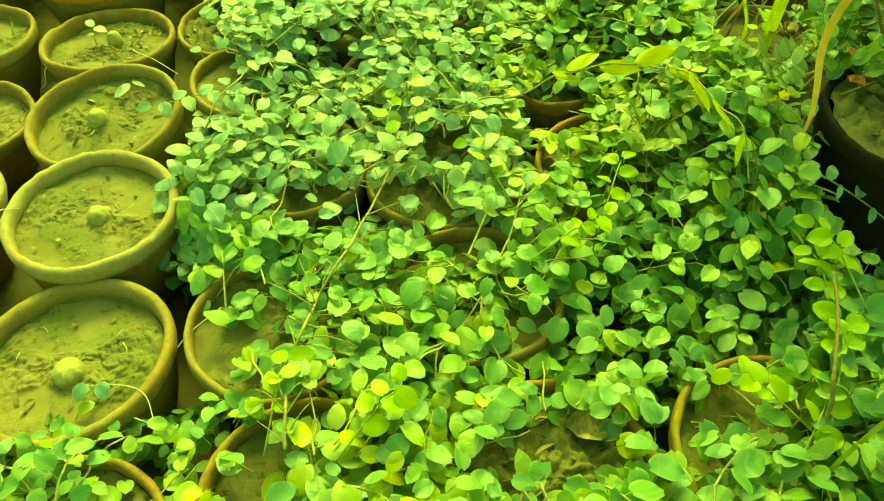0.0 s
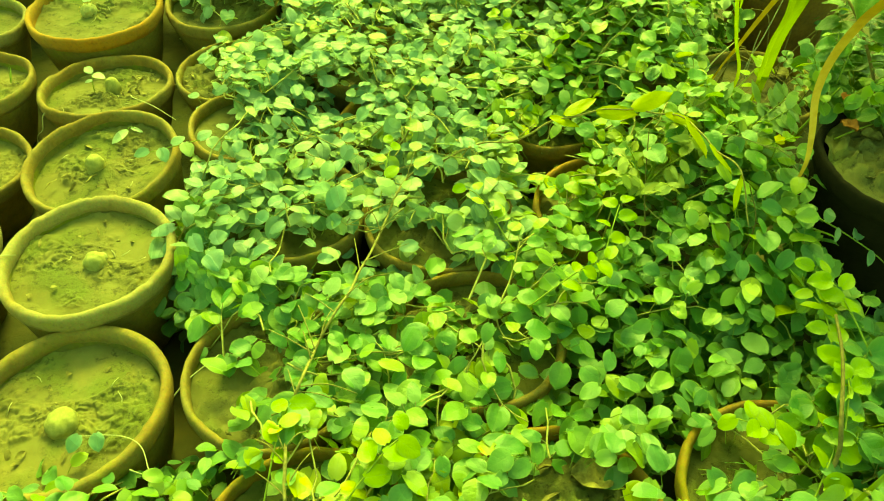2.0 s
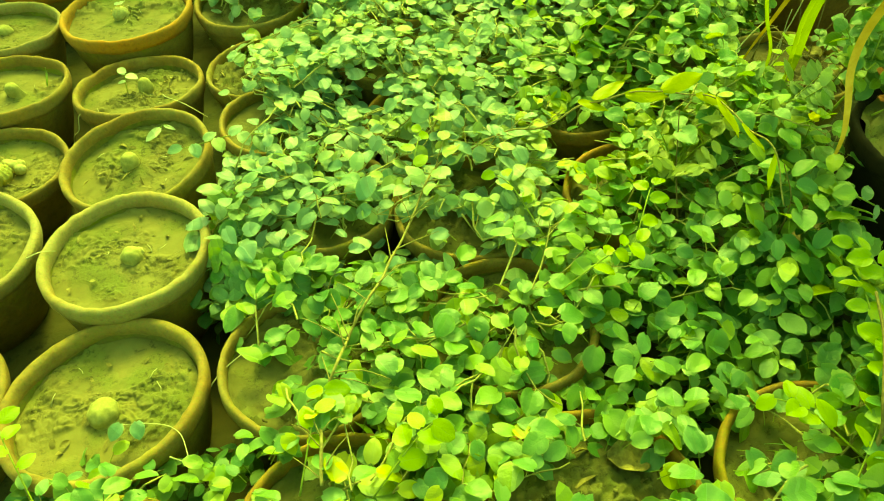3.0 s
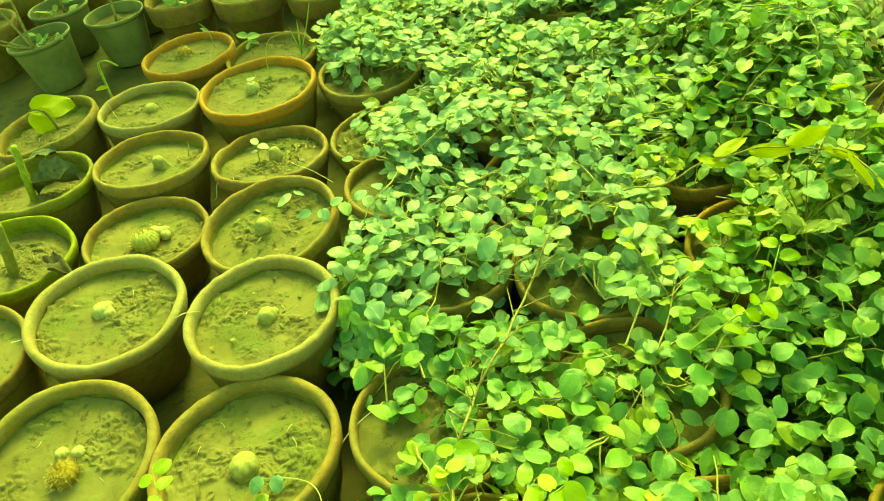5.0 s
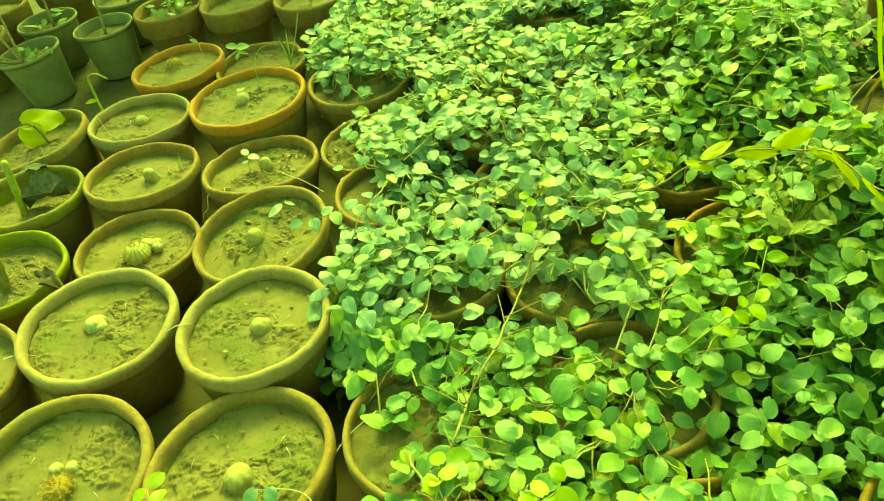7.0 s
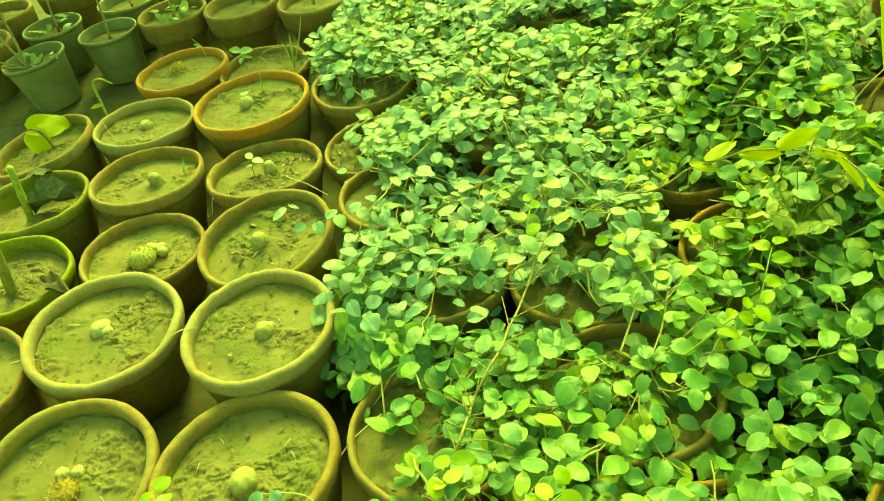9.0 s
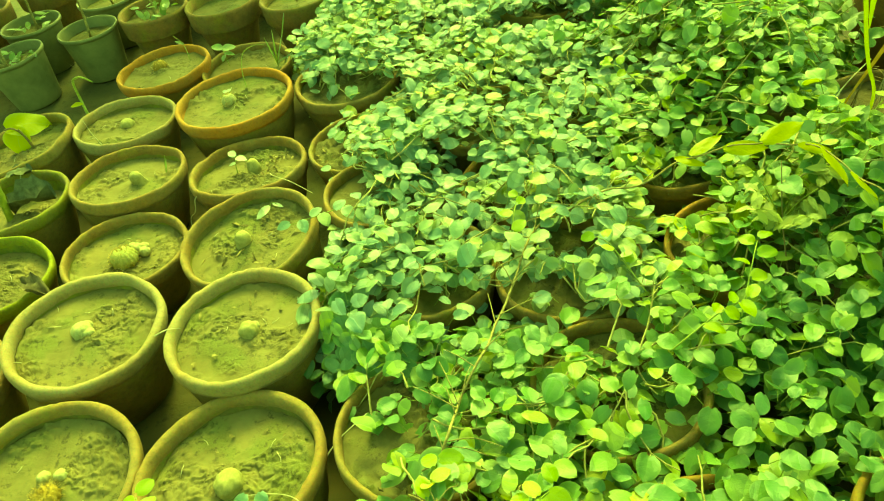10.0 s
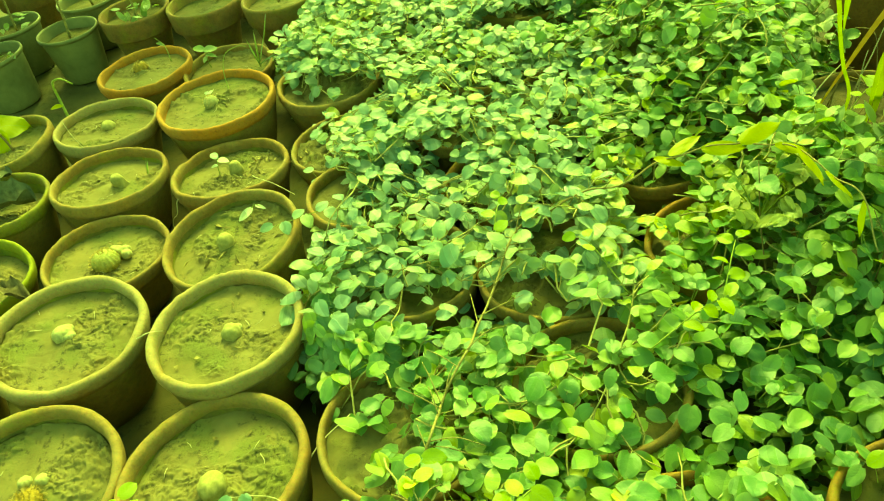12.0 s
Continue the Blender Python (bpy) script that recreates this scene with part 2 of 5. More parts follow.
STEM_RUNNER = plain_material("fig_runner_stem", (0.20, 0.18, 0.07), (0.40, 0.36, 0.16), 0.75, 120)
CANE = plain_material("dry_grass", (0.62, 0.31, 0.075), (0.78, 0.46, 0.14), 0.65, 40, 0.3)
STUMP = plain_material("brown_green_stalk", (0.12, 0.11, 0.03), (0.22, 0.20, 0.06), 0.7, 90, 0.4)
ROOT = plain_material("pale_root", (0.40, 0.36, 0.22), (0.52, 0.48, 0.32), 0.7, 150)
PLASTIC = plain_material("dusty_grey_plastic", (0.12, 0.118, 0.055), (0.20, 0.188, 0.092), 0.6, 16, 0.08)
CACTUS = plain_material("dusty_cactus_skin", (0.24, 0.215, 0.085), (0.34, 0.30, 0.135), 0.85, 130, 0.6)
CACTUS_PALE = plain_material("woolly_cactus_skin", (0.29, 0.265, 0.12), (0.42, 0.39, 0.21), 0.85, 160, 0.6)
STALK_GREEN = plain_material("yellow_green_stalk", (0.17, 0.19, 0.035), (0.30, 0.32, 0.07), 0.6, 90, 0.3)
CACTUS_GREEN = plain_material("ribbed_green_cactus_skin", (0.28, 0.265, 0.085), (0.40, 0.37, 0.15), 0.75, 120, 0.6)
CACTUS_TAN = plain_material("tan_spiny_cactus", (0.22, 0.14, 0.03), (0.34, 0.23, 0.06), 0.85, 160, 0.6)
SPINE = plain_material("straw_spine", (0.36, 0.25, 0.08), (0.44, 0.32, 0.12), 0.6, 100, 0.1)
RED_LEAF = plain_material("rusty_leaf", (0.15, 0.045, 0.012), (0.27, 0.10, 0.026), 0.8, 70)
PETAL = plain_material("yellow_petal", (0.62, 0.45, 0.03), (0.78, 0.60, 0.06), 0.5, 90)


# ---- mesh helpers ----
class Geo:
    """Vertices, faces and, for leaves, texture coordinates, gathered for one mesh."""

    def __init__(self):
        self.v, self.f, self.uv = [], [], []

    def mesh(self, name, mat, smooth=True):
        me = bpy.data.meshes.new(name)
        me.from_pydata([tuple(p) for p in self.v], [], self.f)
        if smooth:
            me.polygons.foreach_set("use_smooth", [True] * len(me.polygons))
        if self.uv:
            layer = me.uv_layers.new(name="uv")
            loops = np.zeros(len(me.loops), dtype=np.int32)
            me.loops.foreach_get("vertex_index", loops)
            layer.data.foreach_set("uv", np.array(self.uv, dtype=np.float32)[loops].ravel())
        me.materials.append(mat)
        me.update()
        return me

    def tube(self, pts, r0, r1, sides=5, cap=True):
        pts = [Vector(p) for p in pts]
        base = len(self.v)
        side = Vector((1, 0.3, 0.1))
        for k, p in enumerate(pts):
            d = (pts[min(k + 1, len(pts) - 1)] - pts[max(k - 1, 0)]).normalized()
            a = d.cross(side)
            a = a.normalized() if a.length > 1e-5 else d.orthogonal().normalized()
            b = d.cross(a)
            r = r0 + (r1 - r0) * k / max(1, len(pts) - 1)
            for s in range(sides):
                t = 2 * math.pi * s / sides
                self.v.append(p + a * (r * math.cos(t)) + b * (r * math.sin(t)))
        for k in range(len(pts) - 1):
            for s in range(sides):
                i, j = base + k * sides + s, base + k * sides + (s + 1) % sides
                self.f.append((i, j, j + sides, i + sides))
        if cap:
            self.f.append(tuple(base + s for s in range(sides))[::-1])
            self.f.append(tuple(base + (len(pts) - 1) * sides + s for s in range(sides)))

    def clod(self, at, size, turn, r2):
        """A small flattened lump of earth."""
        base, c, n = len(self.v), math.cos(turn), math.sin(turn)
        for x, y, z in ((1.7, 0, 0), (0, 1, 0), (-1.7, 0, 0), (0, -1, 0), (0.3, 0.1, 0.32), (0, 0, -0.6)):
            x, y, z = (x + r2.uniform(-0.4, 0.4)) * size, (y + r2.uniform(-0.4, 0.4)) * size, (z + r2.uniform(-0.15, 0.2)) * size
            self.v.append(Vector((at.x + c * x - n * y, at.y + n * x + c * y, at.z + z)))
        for i in range(4):
            j = (i + 1) % 4
            self.f.append((base + i, base + j, base + 4))
            self.f.append((base + j, base + i, base + 5))

    def lathe(self, profile, seg, wobble=None, close=False):
        base = len(self.v)
        for r, z in profile:
            for s in range(seg):
                t = 2 * math.pi * s / seg
                x, y = r * math.cos(t), r * math.sin(t)
                self.v.append(wobble(x, y, z, t) if wobble else Vector((x, y, z)))
        n = len(profile)
        for k in range(n if close else n - 1):
            for s in range(seg):
                i, j = base + k * seg + s, base + k * seg + (s + 1) % seg
                k2 = (k + 1) % n
                self.f.append((i, j, base + k2 * seg + (s + 1) % seg, base + k2 * seg + s))
        return base

    def add(self, other, m):
        base = len(self.v)
        self.v += [m @ p for p in other.v]
        self.f += [tuple(i + base for i in f) for f in other.f]
        self.uv += other.uv


def part(name, geo, mat, parent, label="", smooth=True):
    ob = new(name, geo.mesh(name, mat, smooth))
    ob.parent = parent
    if label:
        ob["label"] = label
    return ob


def thing(name, m, label, category, group=""):
    ob = new(name)
    ob.empty_display_size = 0.02
    ob.matrix_basis = m
    return tagged(ob, label, category, group)


def curve_points(pts, n=6):
    """A smooth line through a few points."""
    p = [Vector(q) for q in pts]
    p = [2 * p[0] - p[1]] + p + [2 * p[-1] - p[-2]]
    out = []
    for k in range(1, len(p) - 2):
        for s in range(n):
            t = s / n
            a, b, c, d = p[k - 1], p[k], p[k + 1], p[k + 2]
            out.append(0.5 * ((2 * b) + (c - a) * t + (2 * a - 5 * b + 4 * c - d) * t * t + (3 * b - a - 3 * c + d) * t ** 3))
    return out + [p[-2]]


def blade_geo(length, width, fold, droop, heart=0.12, tip=1.0, rows=7, wave=0.0, seed=0.0, us=(-1.0, -0.6, 0.0, 0.6, 1.0)):
    """A leaf blade: base at the origin, tip along +y, face up. heart: how far the base is notched; tip: how pointed."""
    g = Geo()
    for k in range(rows):
        v = k / (rows - 1)
        w = 0.5 * width * max(0.0, 1 - abs((v - 0.44) / (0.47 if v < 0.44 else 0.60)) ** 2.1) ** 0.58
        w *= 1 - 0.40 * tip * max(0, v - 0.5) / 0.5
        if k == rows - 1:
            w = 0.004 * width
        for u in us:
            y = v * length - heart * length * abs(u) * (1 - v) ** 3
            x = u * w
            z = fold * abs(x) - droop * length * v * v + wave * length * math.sin(7 * v + 3 * u + seed)
            z -= 0.25 * abs(u) ** 3 * w * (0.5 + 0.5 * math.sin(seed * 3 + u))
            g.v.append(Vector((x, y, z)))
            g.uv.append((0.5 + 0.5 * u, v))
    n = len(us)
    for k in range(rows - 1):
        for u in range(n - 1):
            i = k * n + u
            g.f.append((i, i + 1, i + n + 1, i + n))
    return g


def leaf_pose(at, direction, normal, scale=1.0):
    n = Vector(normal).normalized()
    d = Vector(direction)
    d = d - n * d.dot(n)
    d = d.normalized() if d.length > 1e-4 else n.orthogonal().normalized()
    x = d.cross(n)
    m = Matrix((x, d, n)).transposed().to_4x4()
    return Matrix.Translation(at) @ m @ Matrix.Diagonal((scale, scale, scale, 1))


rng = random.Random(7)
nz = lambda x, y, z=0.0: noise.noise(Vector((x, y, z)))


def smooth01(a, b, x):
    t = min(1.0, max(0.0, (x - a) / (b - a)))       # works for a > b too
    return t * t * (3 - 2 * t)


# ---- ground ----
def build_ground():
    g = Geo()
    xs = [-60, -20, -8, -4] + [-2.4 + 0.06 * k for k in range(81)] + [4, 8, 20, 60]
    ys = [-60, -20, -6, -2] + [-0.6 + 0.06 * k for k in range(70)] + [5, 9, 20, 60]
    for y in ys:
        for x in xs:
            near = -2.5 < x < 2.5 and -0.7 < y < 3.6
            g.v.append(Vector((x, y, -0.004 + (0.010 * nz(x * 3, y * 3) + 0.006 * nz(x * 11, y * 11, 4) if near else 0))))
    n = len(xs)
    for j in range(len(ys) - 1):
        for i in range(n - 1):
            k = j * n + i
            g.f.append((k, k + 1, k + n + 1, k + n))
    ob = new("ground", g.mesh("ground", EARTH))
    tagged(ob, "bare dusty trodden earth of a plant nursery", "ground", kind="structure")


build_ground()


# ---- clay bowls ----
def clay_bowl(x, y, rim_z, r, tilt=(0, 0), clay=CLAY_DUSTY, soil=SOIL, look_words="dusty brown", relief=1.0, seed=0, depth=0.024, chip=0.0, lip=0.8):
    """A shallow tapered bowl with a thick rolled rim, filled with soil. rim_z: height of its rim's middle."""
    h = rim_z
    turn = Vector((0, 0, 1)).rotation_difference(Vector((math.tan(radians(tilt[0])), math.tan(radians(tilt[1])), 1))).to_matrix().to_4x4()
    m = Matrix.Translation((x, y, rim_z)) @ turn @ Matrix.Translation((0, 0, -h))
    ob = thing("clay_bowl", m, f"{look_words} round clay bowl filled with soil, standing on earth", "plant pot", "clay bowls")

    def wob(px, py, pz, t):
        k = 1 + 0.022 * nz(1.3 * math.cos(t) + seed, 1.3 * math.sin(t), pz * 3) + 0.007 * nz(7 * math.cos(t), 7 * math.sin(t) + seed, pz * 40)
        k += 0.0025 * nz(16 * math.cos(t), 16 * math.sin(t) + seed, pz * 90)
        dz = 0.0016 * nz(9 * math.cos(t), 9 * math.sin(t), seed) + 0.0005 * nz(22 * math.cos(t), 22 * math.sin(t), seed + px * 20) + 0.0035 * nz(1.6 * math.cos(t), 1.6 * math.sin(t) + seed, 3) * pz / h
        if chip and pz > h - 0.02:
            dz -= chip * max(0, nz(3 * math.cos(t), 3 * math.sin(t) + seed, 9) - 0.25) + 0.012 * max(0, nz(8 * math.cos(t), 8 * math.sin(t) + seed, 2) - 0.45)
        return Vector((px * k, py * k, pz + dz))

    def rim_wob(px, py, pz, t):
        q = wob(px, py, pz, t)
        inner = smooth01(0.955 * r, 0.89 * r, math.hypot(px, py))       # the lip is thicker in some places than in others
        f = 1 + inner * (0.024 * nz(2.1 * math.cos(t) + seed, 2.1 * math.sin(t), 11) + 0.010 * nz(6 * math.cos(t) + seed, 6 * math.sin(t), 12))
        return Vector((q.x * f, q.y * f, q.z))

    body = Geo()
    b0 = body.lathe([(0.69 * r, 0.0), (0.73 * r, 0.004), (0.84 * r, 0.33 * h), (0.915 * r, 0.62 * h), (0.95 * r, h - 0.036), (0.968 * r, h - 0.026)], 64, wob)
    body.f.append(tuple(b0 + s for s in range(64))[::-1])
    shell = part("bowl_body", body, clay if clay in (CLAY_SHADE_BLACK, CLAY_SHADED_POT) else CLAY_BODY, ob)
    rim = Geo()
    thick = lambda f: (1 - (1 - f) * lip) * r
    rim.lathe([(thick(0.925), h - 0.030), (0.978 * r, h - 0.028), (0.995 * r, h - 0.020), (1.002 * r, h - 0.010), (0.999 * r, h - 0.004), (thick(0.985), h - 0.0005), (thick(0.955), h + 0.0012), (thick(0.92), h),
               (thick(0.898), h - 0.0035), (thick(0.886), h - 0.009), (thick(0.882), h - 0.016), (thick(0.905), h - 0.026)], 128, rim_wob, close=True)
    part("rim", rim, clay, shell)
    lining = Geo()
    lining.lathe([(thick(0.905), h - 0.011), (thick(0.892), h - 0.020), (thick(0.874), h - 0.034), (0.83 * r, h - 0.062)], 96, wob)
    part("inner_wall", lining, clay if clay in (CLAY_SHADE_BLACK, CLAY_FRESH) else MOSS_INNER if clay in (CLAY_MOSSY, CLAY_BRIGHT_MOSS) else CLAY_INNER, shell, "inner wall, mossy in some bowls")
    s = Geo()
    rings, seg = (84, 216) if soil is SOIL and y < 1.2 else (60, 160) if soil is SOIL else (24, 72)

    def soil_height(px, py, t, share):
        q = Vector((px * 14 + seed * 3.1, py * 14, seed))
        flat = smooth01(0.0, 0.26, nz(px * 13 + seed * 1.7, py * 17, 5 + seed)) if soil is SOIL else smooth01(-0.25, 0.2, nz(px * 10 + seed * 1.7, py * 10, 5 + seed))
        wx, wy = px + 0.006 * nz(px * 40, py * 40, seed), py + 0.006 * nz(py * 40, px * 40, seed + 4)
        crack = 0.0030 * smooth01(0.02, 0.055, nz(wx * 34 + seed, wy * 46, 9 + seed)) + 0.0020 * smooth01(-0.01, 0.02, nz(wx * 70, wy * 96 + seed, 13))
        crust = 0.25 * crack + 0.0018 * smooth01(-0.02, 0.07, nz(wx * 45, wy * 62 + seed, 2)) + 0.0016 * smooth01(0.02, 0.09, nz(wx * 95, wy * 130 + seed, 7)) + 0.0012 * abs(nz(wx * 190, wy * 240, seed))
        z = 0.004 * noise.noise(q) + flat * crust * relief * 1.5 + (0.0001 + 0.0007 * flat) * nz(px * 300, py * 300, seed)
        z += 0.004 * smooth01(0.8, 1.0, share) * (0.4 + nz(3 * math.cos(t), 3 * math.sin(t), seed + 1))
        return h - depth + z + 0.006 * math.exp(-(px * px + py * py) / 0.0006)

    for k in range(rings + 1):
        rr = (thick(0.882) - 1.6 * max(0.0, depth - 0.028) * r) * k / rings
        for a in range(seg if k else 1):
            t = 2 * math.pi * a / seg
            px, py = rr * math.cos(t), rr * math.sin(t)
            s.v.append(Vector((px, py, soil_height(px, py, t, k / rings))))
    for a in range(seg):
        s.f.append((0, 1 + a, 1 + (a + 1) % seg))
    for k in range(1, rings):
        for a in range(seg):
            i, j = 1 + (k - 1) * seg + a, 1 + (k - 1) * seg + (a + 1) % seg
            s.f.append((i, i + seg, j + seg, j))
    bed = part("soil", s, soil, ob, "dry silty soil")
    r2, bits, straw = random.Random(seed * 7.0 + 3), Geo(), Geo()
    for k in range(24):
        t, d = r2.uniform(0, 6.283), r2.random() ** 0.5 * 0.86 * r
        px, py = d * math.cos(t), d * math.sin(t)
        if nz(px * 13 + seed * 1.7, py * 17, 5 + seed) < 0.04:
            continue
        size, turn_a = 0.0011 * r2.uniform(1.0, 2.4) ** 1.3, r2.uniform(0, 6.283)
        bits.clod(Vector((px, py, soil_height(px, py, t, d / r) + 0.0002)), size, turn_a, r2)
    for k in range(4):
        t, d, turn_a = r2.uniform(0, 6.283), r2.uniform(0.2, 0.75) * r, r2.uniform(0, 6.283)
        p = Vector((d * math.cos(t), d * math.sin(t), 0))
        e = p + Vector((math.cos(turn_a), math.sin(turn_a), 0)) * r2.uniform(0.008, 0.02)
        line = [p, p.lerp(e, 0.5) + Vector((0.002, -0.001, 0.0015)), e]
        straw.tube([q + Vector((0, 0, soil_height(q.x, q.y, t, d / r) + 0.002)) for q in line], 0.0005, 0.0004, 4)
    if bits.v:
        tagged(part("crumb_mass", bits, soil, bed), kind="stuff")
    if soil is SOIL:
        tagged(part("straw_mass", straw, ROOT, bed, "short pale straw bits"), kind="stuff")
    return ob


# x, y, rim height, radius, lean of the rim, clay, words
OPEN_BOWLS = [
    (-0.539, 0.626, 0.143, 0.127, (3.0, -5.9), CLAY_DUSTY, "dusty brown"),
    (-0.287, 0.594, 0.142, 0.127, (-1.8, 2.4), CLAY_DUSTY, "dusty brown"),
    (-0.534, 0.893, 0.160, 0.125, (5.0, -1.6), CLAY_PALE, "pale dust-crusted"),
    (-0.277, 0.827, 0.165, 0.1205, (0.6, 0.1), CLAY_PALE, "pale dust-crusted"),
    (-0.532, 1.128, 0.122, 0.116, (3.5, 0.3), CLAY_DUSTY, "dusty brown"),
    (-0.286, 1.058, 0.152, 0.1245, (-4.0, -3.0), CLAY_DUSTY, "dusty brown"),
    (-0.560, 1.361, 0.140, 0.119, (3.3, 3.8), CLAY_DUSTY, "dusty brown"),
    (-0.312, 1.325, 0.125, 0.122, (0.6, 6.0), CLAY_DUSTY, "weathered brown chipped"),
    (-0.611, 1.600, 0.139, 0.118, (3.2, 2.6), CLAY_PALE, "pale dust-crusted"),
    (-0.350, 1.577, 0.152, 0.1345, (-0.1, -0.7), CLAY_FRESH, "bright orange"),
    (-0.558, 1.846, 0.140, 0.119, (-0.7, 1.0), CLAY_FRESH, "bright orange"),
    (-0.343, 1.795, 0.122, 0.113, (0.1, -2.9), CLAY_DUSTY, "dusty brown"),
    (-0.781, 0.849, 0.142, 0.122, (1.3, -4.1), CLAY_DUSTY, "dusty brown"),
    (-0.775, 1.110, 0.138, 0.113, (6.9, -0.5), CLAY_BRIGHT_MOSS, "moss-covered green"),
    (-0.805, 1.348, 0.140, 0.121, (1.8, 3.5), CLAY_MOSSY, "moss-stained"),
    (-0.852, 1.584, 0.141, 0.123, (-7.1, 0.3), CLAY_DUSTY, "dusty brown"),
]
SOIL_DEPTH = (0.029, 0.029, 0.026, 0.025, 0.028, 0.030, 0.030, 0.030, 0.027, 0.022, 0.022, 0.024, 0.028, 0.034, 0.046, 0.034)
FIG_BOWLS = [
    (-0.035, 0.594, 0.138, 0.114, (3.8, 0.9), CLAY_DUSTY, "dusty brown"),
    (0.008, 0.897, 0.139, 0.117, (0, 0), CLAY_DUSTY, "dusty brown"),
    (-0.034, 1.118, 0.143, 0.118, (3.9, 2.4), CLAY_DUSTY, "dusty brown"),
    (-0.080, 1.325, 0.125, 0.105, (0, -0.7), CLAY_DUSTY, "dusty brown"),
    (-0.091, 1.584, 0.140, 0.121, (-0.9, -1.9), CLAY_DUSTY, "dusty brown"),
    (0.227, 0.598, 0.140, 0.116, (0, 0), CLAY_DUSTY, "dusty brown"),
    (0.226, 0.829, 0.140, 0.116, (0, 0), CLAY_DUSTY, "dusty brown"),
    (0.209, 1.065, 0.141, 0.117, (0, 0), CLAY_WORN, "orange-brown"),
    (0.181, 1.299, 0.141, 0.117, (0, 0), CLAY_DUSTY, "dusty brown"),
    (0.491, 0.804, 0.139, 0.119, (0, 0), CLAY_WORN, "orange-brown"),
    (0.478, 1.069, 0.140, 0.120, (0, 0), CLAY_DUSTY, "dusty brown"),
    (0.592, 1.418, 0.139, 0.120, (0, 0), CLAY_DUSTY, "dusty brown"),
    (0.418, 1.796, 0.139, 0.120, (0, 0), CLAY_DUSTY, "dusty brown"),
    (0.514, 0.312, 0.141, 0.122, (-0.6, -2.9), CLAY_WORN, "orange-brown"),
    (0.255, 0.335, 0.140, 0.119, (0, 0), CLAY_WORN, "orange-brown"),
    (-0.013, 0.361, 0.142, 0.119, (0, 0), CLAY_WORN, "orange-brown"),
    (-0.273, 0.340, 0.140, 0.119, (0, 0), CLAY_WORN, "orange-brown"),
    (0.400, 1.320, 0.135, 0.115, (0, 0), CLAY_DUSTY, "dusty brown"),
    (0.150, 1.560, 0.138, 0.116, (0, 0), CLAY_DUSTY, "dusty brown"),
    (0.720, 1.210, 0.138, 0.116, (0, 0), CLAY_DUSTY, "dusty brown"),
    (0.120, 1.830, 0.138, 0.116, (0, 0), CLAY_DUSTY, "dusty brown"),
]
for n, (x, y, z, r, tilt, clay, words) in enumerate(OPEN_BOWLS):
    clay_bowl(x, y, z, r, tilt, clay, SOIL, words, relief=1.4 if n in (7, 9) else 1.0, seed=n * 2.7 + 1, chip=0.008 if n in (0, 3, 7) else 0.0, depth=SOIL_DEPTH[n], lip=1.05 if n in (0, 1, 2, 3) else 0.8)
for n, (x, y, z, r, tilt, clay, words) in enumerate(FIG_BOWLS):
    clay_bowl(x, y, z, r, tilt, clay, SOIL_ROUGH, words, relief=2.3, seed=n * 3.3 + 60)
clay_bowl(1.085, 1.345, 0.29, 0.125, (0, 0), CLAY_SHADED_POT, SOIL_SHADE_DARK, "dark red-brown", seed=131)
clay_bowl(0.878, 1.064, 0.140, 0.120, (0, 0), CLAY_DUSTY, SOIL_SHADE_DARK, "dusty brown", seed=130)
clay_bowl(0.853, 0.670, 0.275, 0.125, (0, 0), CLAY_SHADE_BLACK, SOIL_ROUGH, "tall dark brown", relief=3.0, seed=140, depth=0.010)


# ---- creeping figs ----
CANOPY = [(-0.23, 1.80), (-0.20, 1.62), (-0.13, 1.43), (-0.16, 1.29), (-0.15, 1.20), (-0.145, 1.10), (-0.155, 1.03), (-0.16, 0.96), (-0.19, 0.86), (-0.195, 0.77), (-0.13, 0.715), (-0.125, 0.66),
          (-0.12, 0.62), (-0.14, 0.52), (-0.24, 0.515), (-0.40, 0.55), (-0.42, 0.42), (-0.36, 0.22), (0.0, 0.17), (0.60, 0.12), (0.85, 0.30), (0.85, 0.45), (0.71, 0.595), (0.745, 0.72),
          (0.735, 0.90), (0.74, 1.02), (0.79, 1.17), (0.85, 1.28), (0.92, 1.46), (1.06, 1.62), (0.95, 2.15), (0.1, 2.2), (-0.15, 2.05)]
